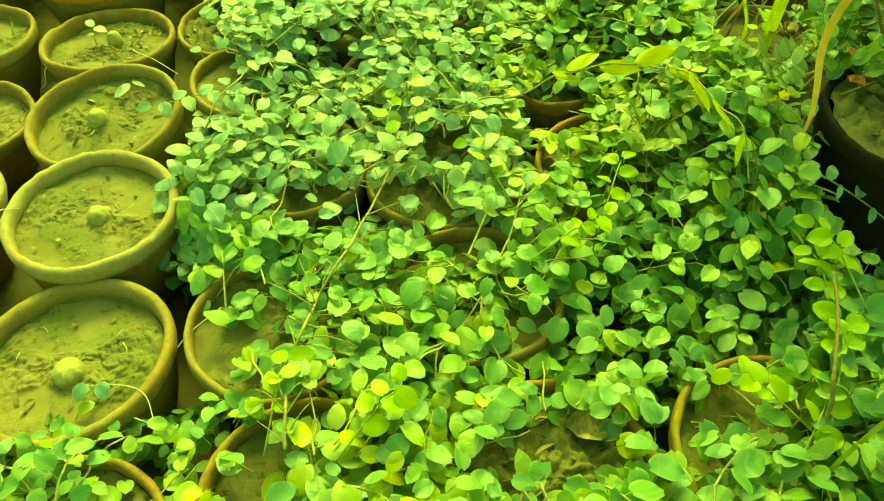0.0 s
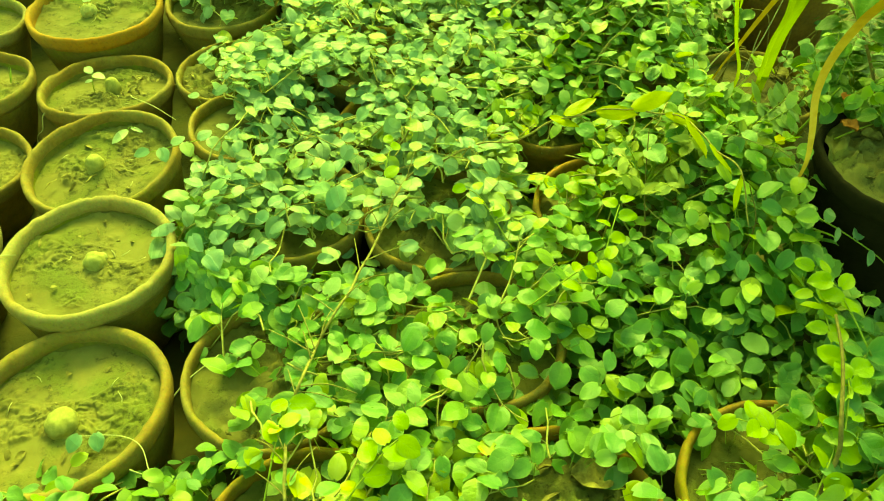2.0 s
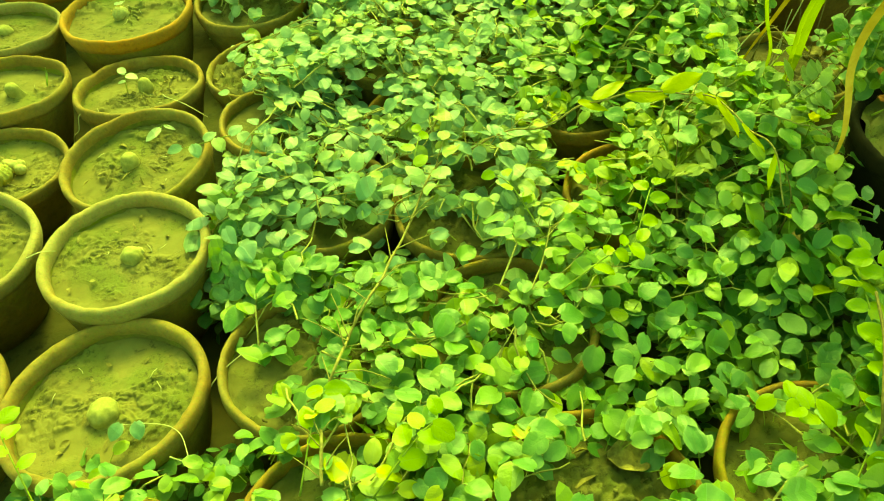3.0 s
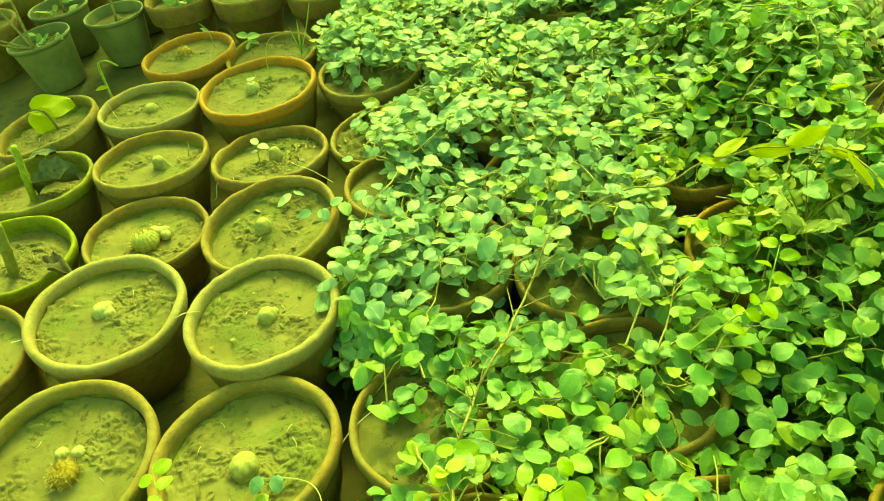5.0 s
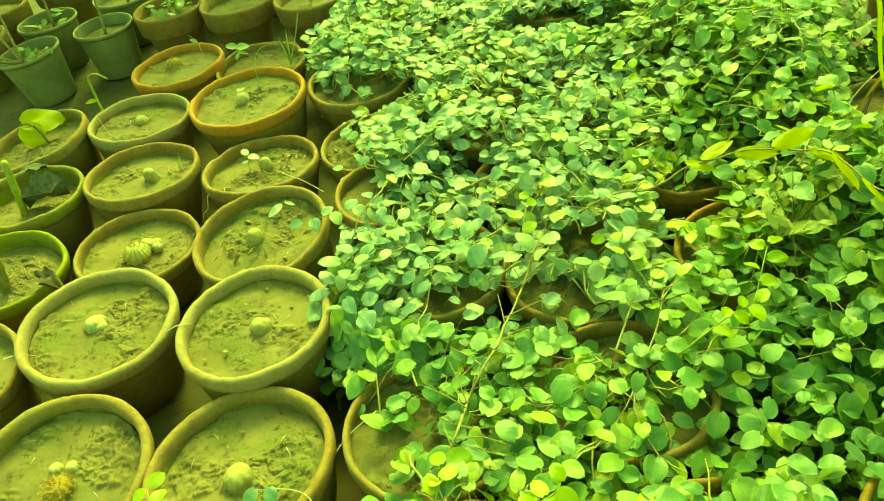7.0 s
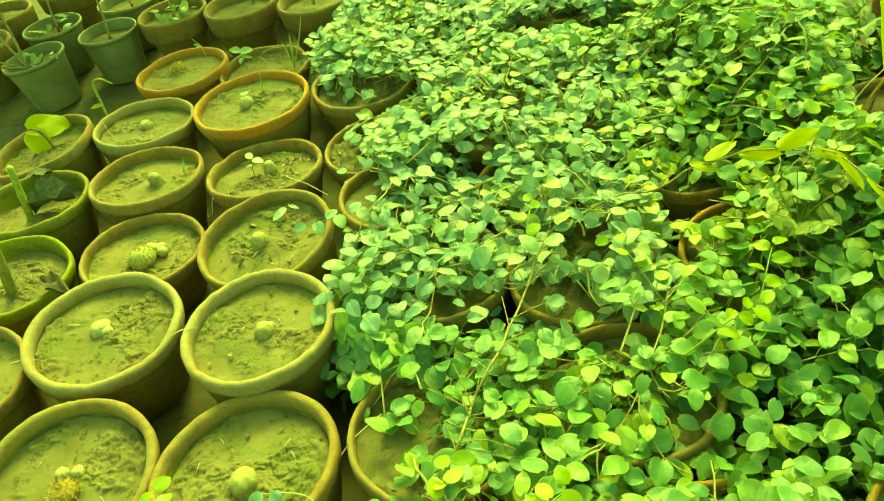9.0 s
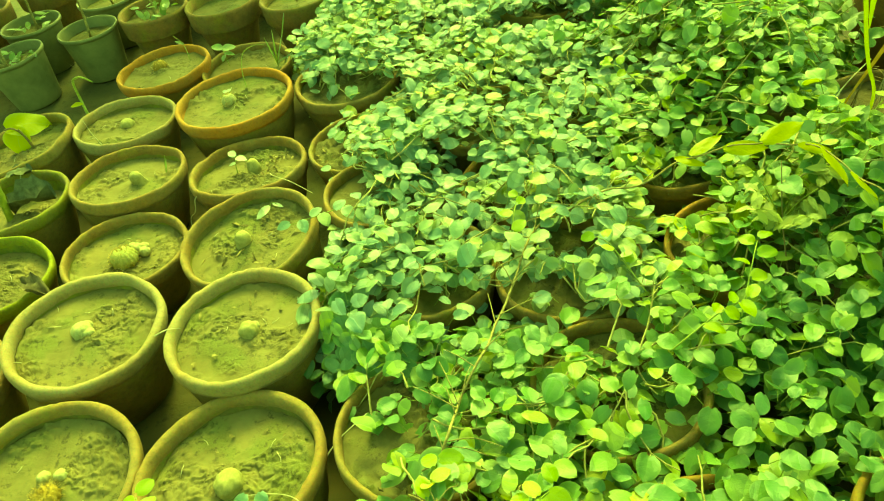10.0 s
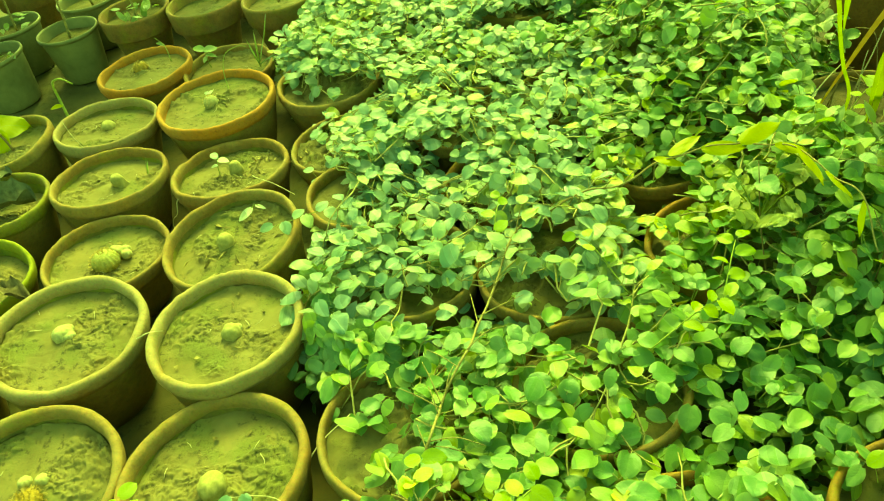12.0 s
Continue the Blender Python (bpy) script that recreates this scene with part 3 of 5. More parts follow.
# places where bowls, soil or shade show between the leaves: x, y, half width, half depth, share of leaves that stay
GAPS = [(0.119, 1.229, 0.060, 0.042, 0.3), (0.110, 1.147, 0.033, 0.040, 0.35), (0.438, 0.945, 0.054, 0.062, 0), (0.378, 0.838, 0.020, 0.052, 0), (0.250, 0.892, 0.042, 0.042, 0.1), (0.045, 0.790, 0.056, 0.046, 0.1),
        (0.162, 0.775, 0.070, 0.054, 0.0), (0.238, 0.695, 0.058, 0.032, 0.0), (0.399, 0.702, 0.020, 0.026, 0.0), (0.302, 0.536, 0.050, 0.060, 0.3), (-0.085, 0.590, 0.072, 0.095, 0.34), (0.385, 0.500, 0.034, 0.045, 0.3), (0.280, 0.453, 0.028, 0.012, 0),
        (0.412, 0.355, 0.022, 0.070, 0), (0.369, 1.700, 0.104, 0.045, 0.1), (0.240, 1.397, 0.056, 0.030, 0.3), (-0.101, 1.500, 0.120, 0.105, 0.12), (-0.150, 1.300, 0.050, 0.100, 0.05), (-0.120, 1.150, 0.052, 0.095, 0.08),
        (-0.080, 0.414, 0.052, 0.050, 0.05), (0.278, 0.350, 0.098, 0.048, 0.14), (-0.181, 0.417, 0.026, 0.029, 0.1), (-0.011, 0.467, 0.042, 0.025, 0.1), (0.835, 0.663, 0.045, 0.070, 0.02), (0.528, 0.426, 0.040, 0.020, 0.05), (0.58, 1.45, 0.04, 0.025, 0.2), (0.70, 1.10, 0.05, 0.03, 0.2),
        (0.88, 1.11, 0.07, 0.07, 0.1), (0.484, 0.372, 0.050, 0.026, 0.12), (0.66, 0.66, 0.022, 0.016, 0.1), (0.155, 0.655, 0.025, 0.018, 0.2), (0.34, 1.20, 0.03, 0.02, 0.2), (0.50, 1.62, 0.05, 0.02, 0.2), (0.10, 0.955, 0.022, 0.016, 0.2), (-0.035, 0.705, 0.050, 0.022, 0.1)]


def inside(x, y, poly):
    hit = False
    for (x0, y0), (x1, y1) in zip(poly, poly[1:] + poly[:1]):
        if (y0 > y) != (y1 > y) and x < (x1 - x0) * (y - y0) / (y1 - y0) + x0:
            hit = not hit
    return hit


def edge_distance(x, y, poly):
    best = 9.0
    for (x0, y0), (x1, y1) in zip(poly, poly[1:] + poly[:1]):
        dx, dy = x1 - x0, y1 - y0
        t = min(1, max(0, ((x - x0) * dx + (y - y0) * dy) / (dx * dx + dy * dy)))
        best = min(best, math.hypot(x - x0 - t * dx, y - y0 - t * dy))
    return best


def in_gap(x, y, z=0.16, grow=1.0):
    """Whether a gap lies here; gaps lean, so that higher leaves open it nearer to the path that runs at y = 0."""
    k = 0.795 / (0.935 - z)
    x, y = 0.03 + (x - 0.03) * k, 0.01 + (y - 0.01) * k
    w = 1.14 + 0.30 * nz(x * 25, y * 25, 3)
    keep = 0.5 + 0.9 * nz(x * 38, y * 38, 6)
    return any(((x - gx) / (a * grow * w)) ** 2 + ((y - gy) / (b * grow * w)) ** 2 < 1 and keep > share for gx, gy, a, b, share in GAPS)


def thin(x, y):
    """Small openings in the top layer, through which the shaded leaves show."""
    return nz(x * 17, y * 17, 21) > 0.34


def canopy_height(x, y):
    z = 0.176 + 0.040 * nz(x * 5.5, y * 5.5, 1) + 0.026 * nz(x * 13, y * 13, 8)
    z += 0.10 * smooth01(0.42, 0.64, x) * smooth01(0.45, 0.68, y)
    z -= 0.032 * smooth01(-0.08, -0.2, x) * smooth01(0.6, 0.5, y)
    e = edge_distance(x, y, CANOPY)
    return z - 0.06 * (1 - smooth01(0.0, 0.07, e))


FIG_BLADES = []
for k in range(8):
    w = (0.82, 0.74, 0.90, 0.70, 0.80, 0.86, 0.66, 0.93)[k]
    FIG_BLADES.append(blade_geo(1.0, w, 0.16 + 0.13 * (k % 3), 0.10 + 0.05 * (k % 4), 0.085, 0.55 + 0.13 * (k % 4), wave=0.022 + 0.012 * (k % 3), rows=8, seed=k * 1.9))
LOW_BLADES = [blade_geo(1.0, w, 0.2, 0.14, 0.06, 0.7, rows=5, wave=0.02, seed=w * 9, us=(-1.0, 0.0, 1.0)) for w in (0.82, 0.74, 0.9, 0.68)]
FIG_MESHES = [b.mesh("leaf", FIG_LEAF) for b in FIG_BLADES]
FRESH_MESHES = [b.mesh("leaf", FRESH_LEAF) for b in FIG_BLADES]


class FigPlant:
    def __init__(self, x, y, z):
        self.at, self.leaves, self.runners, self.stems, self.mass = Vector((x, y, z)), [], [], Geo(), Geo()


PLANTS = [FigPlant(b[0], b[1], b[2] - 0.02) for b in FIG_BOWLS]
CELL = 0.03
taken = {}


def crowd(x, y, d):
    c = 0
    for i in (-1, 0, 1):
        for j in (-1, 0, 1):
            for (a, b) in taken.get((int(x // CELL) + i, int(y // CELL) + j), ()):
                if (a - x) ** 2 + (b - y) ** 2 < d * d:
                    c += 1
    return c


def put_leaf(plant, at, direction, size, tilt=0.34, low=False, runner=None):
    n = Vector((rng.gauss(0.10, tilt), rng.gauss(-0.02, tilt), 1.0))
    m = leaf_pose(at, direction, n, size)
    if low:
        plant.mass.add(LOW_BLADES[rng.randrange(4)], m)
    else:
        plant.leaves.append((m, rng.randrange(8), runner))
        taken.setdefault((int(at.x // CELL), int(at.y // CELL)), []).append((at.x, at.y))


def leaf_size(x, y):
    return rng.triangular(0.017, 0.038, 0.0265) * (0.80 if x < -0.1 and y < 0.56 else 1.0 - 0.04 * smooth01(0.8, 1.25, y))


def grow_runner(plant, start, heading, length, lift):
    """A trailing shoot that follows the top of the foliage, with leaves on alternate sides."""
    x, y = start
    pts, side, g = [], 1, Geo()
    for k in range(int(length / 0.019)):
        x, y = x + 0.019 * math.cos(heading), y + 0.019 * math.sin(heading)
        heading += rng.gauss(0, 0.22)
        if not inside(x, y, CANOPY) or in_gap(x, y, canopy_height(x, y), 0.8):
            heading += rng.choice((-1, 1)) * 1.1
            x, y = x - 0.012 * math.cos(heading), y - 0.012 * math.sin(heading)
            if len(pts) > 3:
                break
            continue
        z = canopy_height(x, y) + lift - 0.012
        pts.append(Vector((x, y, z)))
        side = -side
        if crowd(x, y, 0.0128) < 1 and not thin(x, y):
            h = heading + side * rng.uniform(0.5, 1.2)
            d = Vector((math.cos(h), math.sin(h), rng.uniform(-0.3, 0.2)))
            at = pts[-1] + d * 0.008 + Vector((0, 0, 0.006 + rng.uniform(0, 0.014)))
            if not in_gap(at.x + d.x * 0.013, at.y + d.y * 0.013, at.z):
                put_leaf(plant, at, d, leaf_size(x, y), runner=g)
                g.tube([pts[-1], at], 0.0007, 0.0005, 3, False)
    if len(pts) > 2:
        g.tube(pts, 0.0016, 0.0009, 4, False)
        plant.runners.append(g)


for p in PLANTS:
    for k in range(16):
        a = 2 * math.pi * k / 16 + rng.uniform(-0.2, 0.2)
        s = (p.at.x + 0.05 * math.cos(a) * rng.random(), p.at.y + 0.05 * math.sin(a) * rng.random())
        grow_runner(p, s, a, rng.uniform(0.12, 0.30), rng.uniform(-0.012, 0.024))


def nearest_plant(x, y):
    return min(PLANTS, key=lambda q: (q.at.x - x) ** 2 + (q.at.y - y) ** 2)


# the rest of the top layer, then the shaded leaves beneath it
for k in range(48000):
    x, y = rng.uniform(-0.45, 1.3), rng.uniform(0.12, 2.2)
    if not inside(x, y, CANOPY) or crowd(x, y, 0.0120 - 0.0016 * smooth01(0.8, 1.25, y)):
        continue
    z = canopy_height(x, y) + rng.uniform(-0.028, 0.012)
    a = rng.uniform(0, 6.28)
    d = Vector((math.cos(a), math.sin(a) - 0.5, rng.uniform(-0.4, 0.1)))
    at = Vector((x, y, z))
    if thin(x, y) or in_gap(x + 0.5 * d.x * 0.024, y + 0.5 * d.y * 0.024, z):
        continue
    p = nearest_plant(x, y)
    put_leaf(p, at, d, leaf_size(x, y))
    p.stems.tube([at, at - d.normalized() * 0.012 - Vector((0, 0, 0.018))], 0.0004, 0.0006, 3, False)
for k in range(26000):
    x, y = rng.uniform(-0.45, 1.25), rng.uniform(0.12, 2.1)
    if not inside(x, y, CANOPY):
        continue
    at = Vector((x, y, canopy_height(x, y) - rng.uniform(0.02, 0.085)))
    if in_gap(x, y, at.z, 0.95):
        continue
    a = rng.uniform(0, 6.28)
    put_leaf(nearest_plant(x, y), at, (math.cos(a), math.sin(a), -0.2), leaf_size(x, y), 0.5, low=True)

def hanging_strand(plant, pts):
    """A shoot that hangs over the edge of the foliage, its leaves turned out to the light."""
    g, side = Geo(), 1
    line = curve_points(pts, 5)
    g.tube(line, 0.0014, 0.0008, 4, False)
    plant.runners.append(g)
    for a, b in zip(line, line[1:]):
        side = -side
        way = (b - a).normalized()
        out = Vector((-0.35 + rng.gauss(0, 0.25), -0.6 + rng.gauss(0, 0.25), 0.75))
        d = way * 0.5 + way.cross(out).normalized() * side * rng.uniform(0.5, 1.0)
        at = a + out.normalized() * 0.006
        m = leaf_pose(at, d, out, rng.uniform(0.021, 0.032))
        plant.leaves.append((m, rng.randrange(8), g))


for base_x, base_y, away in ((-0.130, 0.795, (-0.012, -0.06)), (-0.105, 0.77, (-0.012, -0.075)), (-0.075, 0.76, (0.0, -0.08)), (-0.05, 0.745, (0.01, -0.07)),
                             (-0.105, 0.84, (-0.03, -0.05)), (-0.125, 0.90, (-0.03, -0.04))):
    q = Vector((base_x, base_y, 0.175 + rng.uniform(-0.01, 0.012)))
    e = q + Vector((*away, -rng.uniform(0.07, 0.115)))
    hanging_strand(PLANTS[0], [q, q.lerp(e, 0.4) + Vector((0, 0, 0.022)), q.lerp(e, 0.75) + Vector((0, -0.004, 0.01)), e])


# leaves deep down between the bowls, in the shade
for k in range(5200):
    x, y = rng.uniform(-0.2, 0.95), rng.uniform(0.3, 2.0)
    if not inside(x, y, CANOPY) or any((x - b[0]) ** 2 + (y - b[1]) ** 2 < (b[3] + 0.004) ** 2 for b in FIG_BOWLS):
        continue
    a = rng.uniform(0, 6.28)
    put_leaf(nearest_plant(x, y), Vector((x, y, rng.uniform(0.025, 0.12))), (math.cos(a), math.sin(a), -0.1), leaf_size(x, y), 0.4, low=True)

for p in PLANTS:
    fresh = p.at.y < 0.62 or p.at.x + 0.25 * (1 - p.at.y) > 0.38
    ob = thing("creeping_fig", Matrix.Translation(p.at), "trailing creeping fig with fresh green leaves over its bowl" if fresh else "trailing creeping fig with dusty heart-shaped leaves over its bowl", "plant", "creeping figs")
    inv = Matrix.Translation(-p.at)
    p.leaves.sort(key=lambda q: q[0].translation.y)
    for m, k, g in p.leaves[180:]:
        p.mass.add(FIG_BLADES[k], m)
    for g in (p.mass, p.stems, *p.runners):
        g.v = [inv @ q for q in g.v]
    if p.stems.v:
        tagged(part("twig_mass", p.stems, STEM_GREEN, ob), kind="stuff")
    made = {id(g): part("runner", g, STEM_RUNNER, ob) for g in p.runners}
    for m, k, g in p.leaves[:180]:
        o = new("leaf", (FRESH_MESHES if fresh else FIG_MESHES)[k])
        o.parent, o.matrix_basis = made.get(id(g), ob), inv @ m
    if p.mass.v:
        tagged(part("leaf_mass", p.mass, FRESH_LEAF_MASS if fresh else FIG_LEAF_MASS, ob), kind="stuff")


# ---- long woody vine with large yellow-green leaves ----
def yellow_vine():
    line = [(-0.024, 0.386, 0.2), (-0.023, 0.444, 0.2), (-0.015, 0.49, 0.2), (0.003, 0.533, 0.2), (0.024, 0.579, 0.2), (0.066, 0.646, 0.2), (0.107, 0.718, 0.2), (0.182, 0.855, 0.205),
            (0.272, 0.883, 0.212), (0.362, 0.871, 0.24), (0.413, 0.856, 0.275), (0.467, 0.836, 0.295), (0.525, 0.81, 0.305), (0.552, 0.77, 0.315), (0.556, 0.72, 0.32), (0.569, 0.652, 0.318), (0.572, 0.60, 0.27)]
    ob = thing("climbing_vine", Matrix.Identity(4), "long thin woody vine with large yellow-green leaves lying over the figs", "plant")
    g = Geo()
    sink = [0.016 if k in (0, 2, 4, 6, 7, 8) else 0.002 for k in range(len(line))]
    low = [(a * (1 + 1.4 * d), b * (1 + 1.4 * d), c - d) for (a, b, c), d in zip(line, sink)]
    g.tube([p + Vector((0.006 * nz(p.y * 16, p.x * 16, 2), 0.003 * nz(p.x * 30, 5), 0.014 * nz(p.y * 18, p.x * 18, 7))) for p in curve_points(low, 10)], 0.0021, 0.0010, 6)
    part("stem", g, STEM_TAN, ob)
    for k in range(26):
        a, b, c = low[(k * 5) % 9]
        f = rng.random()
        q = Vector((a, b, c)).lerp(Vector(low[(k * 5) % 9 + 1]), f)
        h, long = rng.uniform(-0.6, 3.4), rng.uniform(0.03, 0.075)
        tip = q + Vector((math.cos(h), math.sin(h), rng.uniform(-0.1, 0.35))) * long
        g = Geo()
        g.tube(curve_points([q, q.lerp(tip, 0.5) + Vector((0, 0, rng.uniform(0.0, 0.012))), tip]), 0.0009, 0.0005, 4)
        part("side_twig", g, STEM_TAN, ob)
    for at, d, n, size in (((0.395, 0.862, 0.275), (0.9, -0.5, -0.1), (0, -0.2, 1), 0.05), ((0.415, 0.856, 0.28), (0.9, 0.35, 0.1), (-0.1, -0.4, 1), 0.065),
                           ((0.455, 0.838, 0.292), (0.95, -0.1, 0), (0.1, -0.55, 1), 0.075), ((0.50, 0.82, 0.305), (0.9, 0.25, 0.1), (0.1, -0.6, 1), 0.085),
                           ((0.535, 0.79, 0.31), (0.9, -0.2, -0.1), (0.2, -0.4, 1), 0.055), ((0.552, 0.765, 0.318), (0.25, -1, -0.1), (0.5, -0.2, 1), 0.07),
                           ((0.556, 0.705, 0.32), (0.3, -1, -0.1), (0.6, 0, 1), 0.055), ((0.571, 0.645, 0.315), (0.1, -0.5, -0.8), (0.5, -0.8, 0.3), 0.055)):
        size *= 0.9
        leaf = part("leaf", blade_geo(size, size * 0.34, 0.15, 0.10, 0.02, 0.9, wave=0.02, seed=size * 90), YOUNG_LEAF, ob)
        leaf.matrix_basis = leaf_pose(at, d, n)


yellow_vine()


# ---- cacti in the open bowls ----
def cactus(x, y, z, r, tall=1.0, ribs=11, skin=CACTUS, words="small dusty round cactus", pups=(), spines=0, lean=(0, 0), group="cacti"):
    ob = thing("cactus", Matrix.Translation((x, y, z)) @ pose(0, 0, 0, lean[0], lean[1], 0), words + " in a clay bowl", "cactus", group)

    muddy = 1.0 if skin is CACTUS else 0.0

    def ball(rad, high, n):
        g, seg, rings = Geo(), n * 4, 11
        for k in range(rings):
            a = -0.9 + (math.pi / 2 + 0.9) * k / (rings - 1)
            for q in range(seg):
                t = 2 * math.pi * q / seg
                f = rad * (max(0.03, math.cos(a)) + muddy * 0.75 * max(0.0, -a - 0.2)) * (1 + (0.015 if muddy else 0.055) * math.cos(n * t)) * (1 + (0.17 if muddy else 0.10) * nz(x * 90 + 1.6 * math.cos(t), 1.6 * math.sin(t), k * 0.35) + 0.04 * nz(x * 90 + 5 * math.cos(t), 5 * math.sin(t), k * 1.1))
                dip = 0.12 * rad * max(0, math.sin(a) - 0.9) * 10
                g.v.append(Vector((f * math.cos(t), f * math.sin(t), rad * high * (math.sin(a) + 0.55) - dip)))
        for k in range(rings - 1):
            for q in range(seg):
                i, j = k * seg + q, k * seg + (q + 1) % seg
                g.f.append((i, j, j + seg, i + seg))
        g.f.append(tuple((rings - 1) * seg + q for q in range(seg)))
        return g

    part("cactus_body", ball(r, tall, ribs), skin, ob)
    for px, py, pr in pups:
        o = part("offset", ball(pr, 1.0, 8), CACTUS_PALE, ob)
        o.matrix_basis = Matrix.Translation((px, py, 0.2 * pr))
    if spines:
        g = Geo()
        for rib in range(ribs):
            t = 2 * math.pi * rib / ribs
            for k in range(spines):
                a = -0.2 + 1.6 * k / (spines - 1)
                p = Vector((1.1 * r * math.cos(a) * math.cos(t), 1.1 * r * math.cos(a) * math.sin(t), r * tall * (math.sin(a) + 0.55)))
                for q in range(4):
                    d = (p - Vector((0, 0, 0.4 * r))).normalized() + Vector((rng.gauss(0, 0.6), rng.gauss(0, 0.6), rng.gauss(0, 0.5)))
                    g.tube([p, p + d.normalized() * r * (0.30 if skin is CACTUS_TAN else 0.17)], 0.0004, 0.0002, 3, False)
        tagged(part("spine_coat", g, SPINE, ob), kind="stuff")
    return ob


cactus(-0.541, 0.618, 0.112, 0.019, 0.8, 13, CACTUS_TAN, "straw-coloured spiny cactus", ((-0.012, 0.034, 0.010), (0.012, 0.032, 0.010)), 6)
cactus(-0.291, 0.584, 0.110, 0.0195, 0.85, 10, CACTUS, "dusty olive ball cactus")
cactus(-0.548, 0.905, 0.133, 0.0165, 1.0, 9, CACTUS_PALE, "pale woolly clustered cactus", ((0.011, -0.007, 0.011), (-0.010, 0.004, 0.010), (0.004, 0.012, 0.010)))
cactus(-0.270, 0.824, 0.141, 0.0145, 1.0, 9, CACTUS, "mud-covered small cactus", ((0.008, 0.010, 0.007),))
cactus(-0.536, 1.120, 0.094, 0.0245, 0.9, 16, CACTUS_GREEN, "ribbed green cactus with pups", ((0.020, 0.026, 0.012), (0.034, 0.016, 0.010), (0.008, 0.036, 0.010), (0.030, 0.032, 0.009)), 6)
cactus(-0.300, 1.068, 0.120, 0.0155, 1.3, 9, CACTUS, "mud-coated upright cactus")
cactus(-0.545, 1.362, 0.110, 0.0135, 1.5, 8, CACTUS, "mud-coated leaning finger cactus", (), 0, (6, -12))
cactus(-0.304, 1.337, 0.092, 0.0145, 1.6, 10, CACTUS, "short columnar dusty cactus")
cactus(-0.614, 1.608, 0.110, 0.0165, 1.0, 9, CACTUS, "smooth olive ball cactus")
cactus(-0.364, 1.584, 0.130, 0.0165, 1.05, 10, CACTUS_PALE, "woolly ball cactus", (), 5)
cactus(-0.574, 1.872, 0.117, 0.018, 1.0, 10, CACTUS_TAN, "yellowish woolly ball cactus", (), 4)
cactus(-0.800, 0.852, 0.114, 0.014, 1.0, 9, CACTUS, "dusty olive ball cactus")


# ---- weeds, stumps, roots and dead leaves on and between the bowls ----
def sprout(name, label, stem, leaves, stem_mat=STEM_GREEN, leaf_mat=WEED_LEAF, r=0.0012, category="weed"):
    """stem: points; leaves: (where, direction, normal, length, width share)."""
    base = Vector(stem[0])
    ob = thing(name, Matrix.Translation(base), label, category)
    g = Geo()
    g.tube([p - base for p in curve_points(stem)], r, r * 0.5, 5)
    part("stem", g, stem_mat, ob)
    for at, d, n, size, share in leaves:
        o = part("leaf", blade_geo(size, size * share, 0.3, 0.1, 0.06, 0.8, wave=0.02, seed=size * 50), leaf_mat, ob)
        o.matrix_basis = leaf_pose(Vector(at) - base, d, n)
    return ob


sprout("seedling", "pale two-leaved seedling beside a small cactus", [(-0.339, 1.337, 0.100), (-0.337, 1.337, 0.121), (-0.332, 1.339, 0.141)],
       [((-0.332, 1.339, 0.141), (-0.6, 0.7, 0), (0, -0.3, 1), 0.022, 0.7), ((-0.332, 1.339, 0.136), (0.7, -0.3, 0), (0, -0.2, 1), 0.024, 0.7), ((-0.336, 1.337, 0.126), (-1, -0.2, 0), (0, -0.2, 1), 0.014, 0.6)], leaf_mat=PALE_LEAF)
sprout("seedling", "wilting curled seedling in dry soil", [(-0.262, 1.130, 0.116), (-0.256, 1.134, 0.137), (-0.246, 1.138, 0.150), (-0.236, 1.135, 0.146)],
       [((-0.252, 1.134, 0.146), (-0.75, -0.5, -0.45), (0.4, -0.5, 1), 0.034, 0.42), ((-0.244, 1.136, 0.149), (0.9, -0.2, -0.5), (0.3, -0.4, 1), 0.020, 0.4)], leaf_mat=PALE_LEAF)
sprout("seedling", "tiny pale seedling in an orange bowl", [(-0.370, 1.617, 0.127), (-0.370, 1.619, 0.145)],
       [((-0.370, 1.619, 0.145), (-0.7, 0.3, 0.2), (0, -0.4, 1), 0.013, 0.7), ((-0.370, 1.619, 0.145), (0.6, 0.5, 0.3), (0, -0.4, 1), 0.012, 0.7)], leaf_mat=PALE_LEAF)
sprout("weed", "thin arching weed rooted in a bowl", [(-0.326, 1.632, 0.126), (-0.330, 1.66, 0.168), (-0.320, 1.69, 0.198), (-0.290, 1.71, 0.203), (-0.270, 1.71, 0.198)],
       [((-0.326, 1.632, 0.131), (0.8, 0.2, 0.2), (0, -0.4, 1), 0.016, 0.5), ((-0.326, 1.632, 0.130), (-0.6, 0.5, 0.3), (0, -0.3, 1), 0.014, 0.5)])
sprout("weed", "leafy weed growing at a bowl's edge", [(-0.395, 1.84, 0.105), (-0.398, 1.845, 0.135), (-0.400, 1.85, 0.15)],
       [((-0.400, 1.85, 0.15), (-0.8, 0.4, 0.3), (0, -0.5, 1), 0.034, 0.62), ((-0.400, 1.85, 0.148), (0.7, 0.1, 0.2), (0.1, -0.4, 1), 0.034, 0.68), ((-0.398, 1.845, 0.14), (0.9, -0.3, 0), (0.1, -0.3, 1), 0.028, 0.5),
        ((-0.398, 1.845, 0.135), (-0.3, -0.9, 0), (0, -0.3, 1), 0.022, 0.5)])
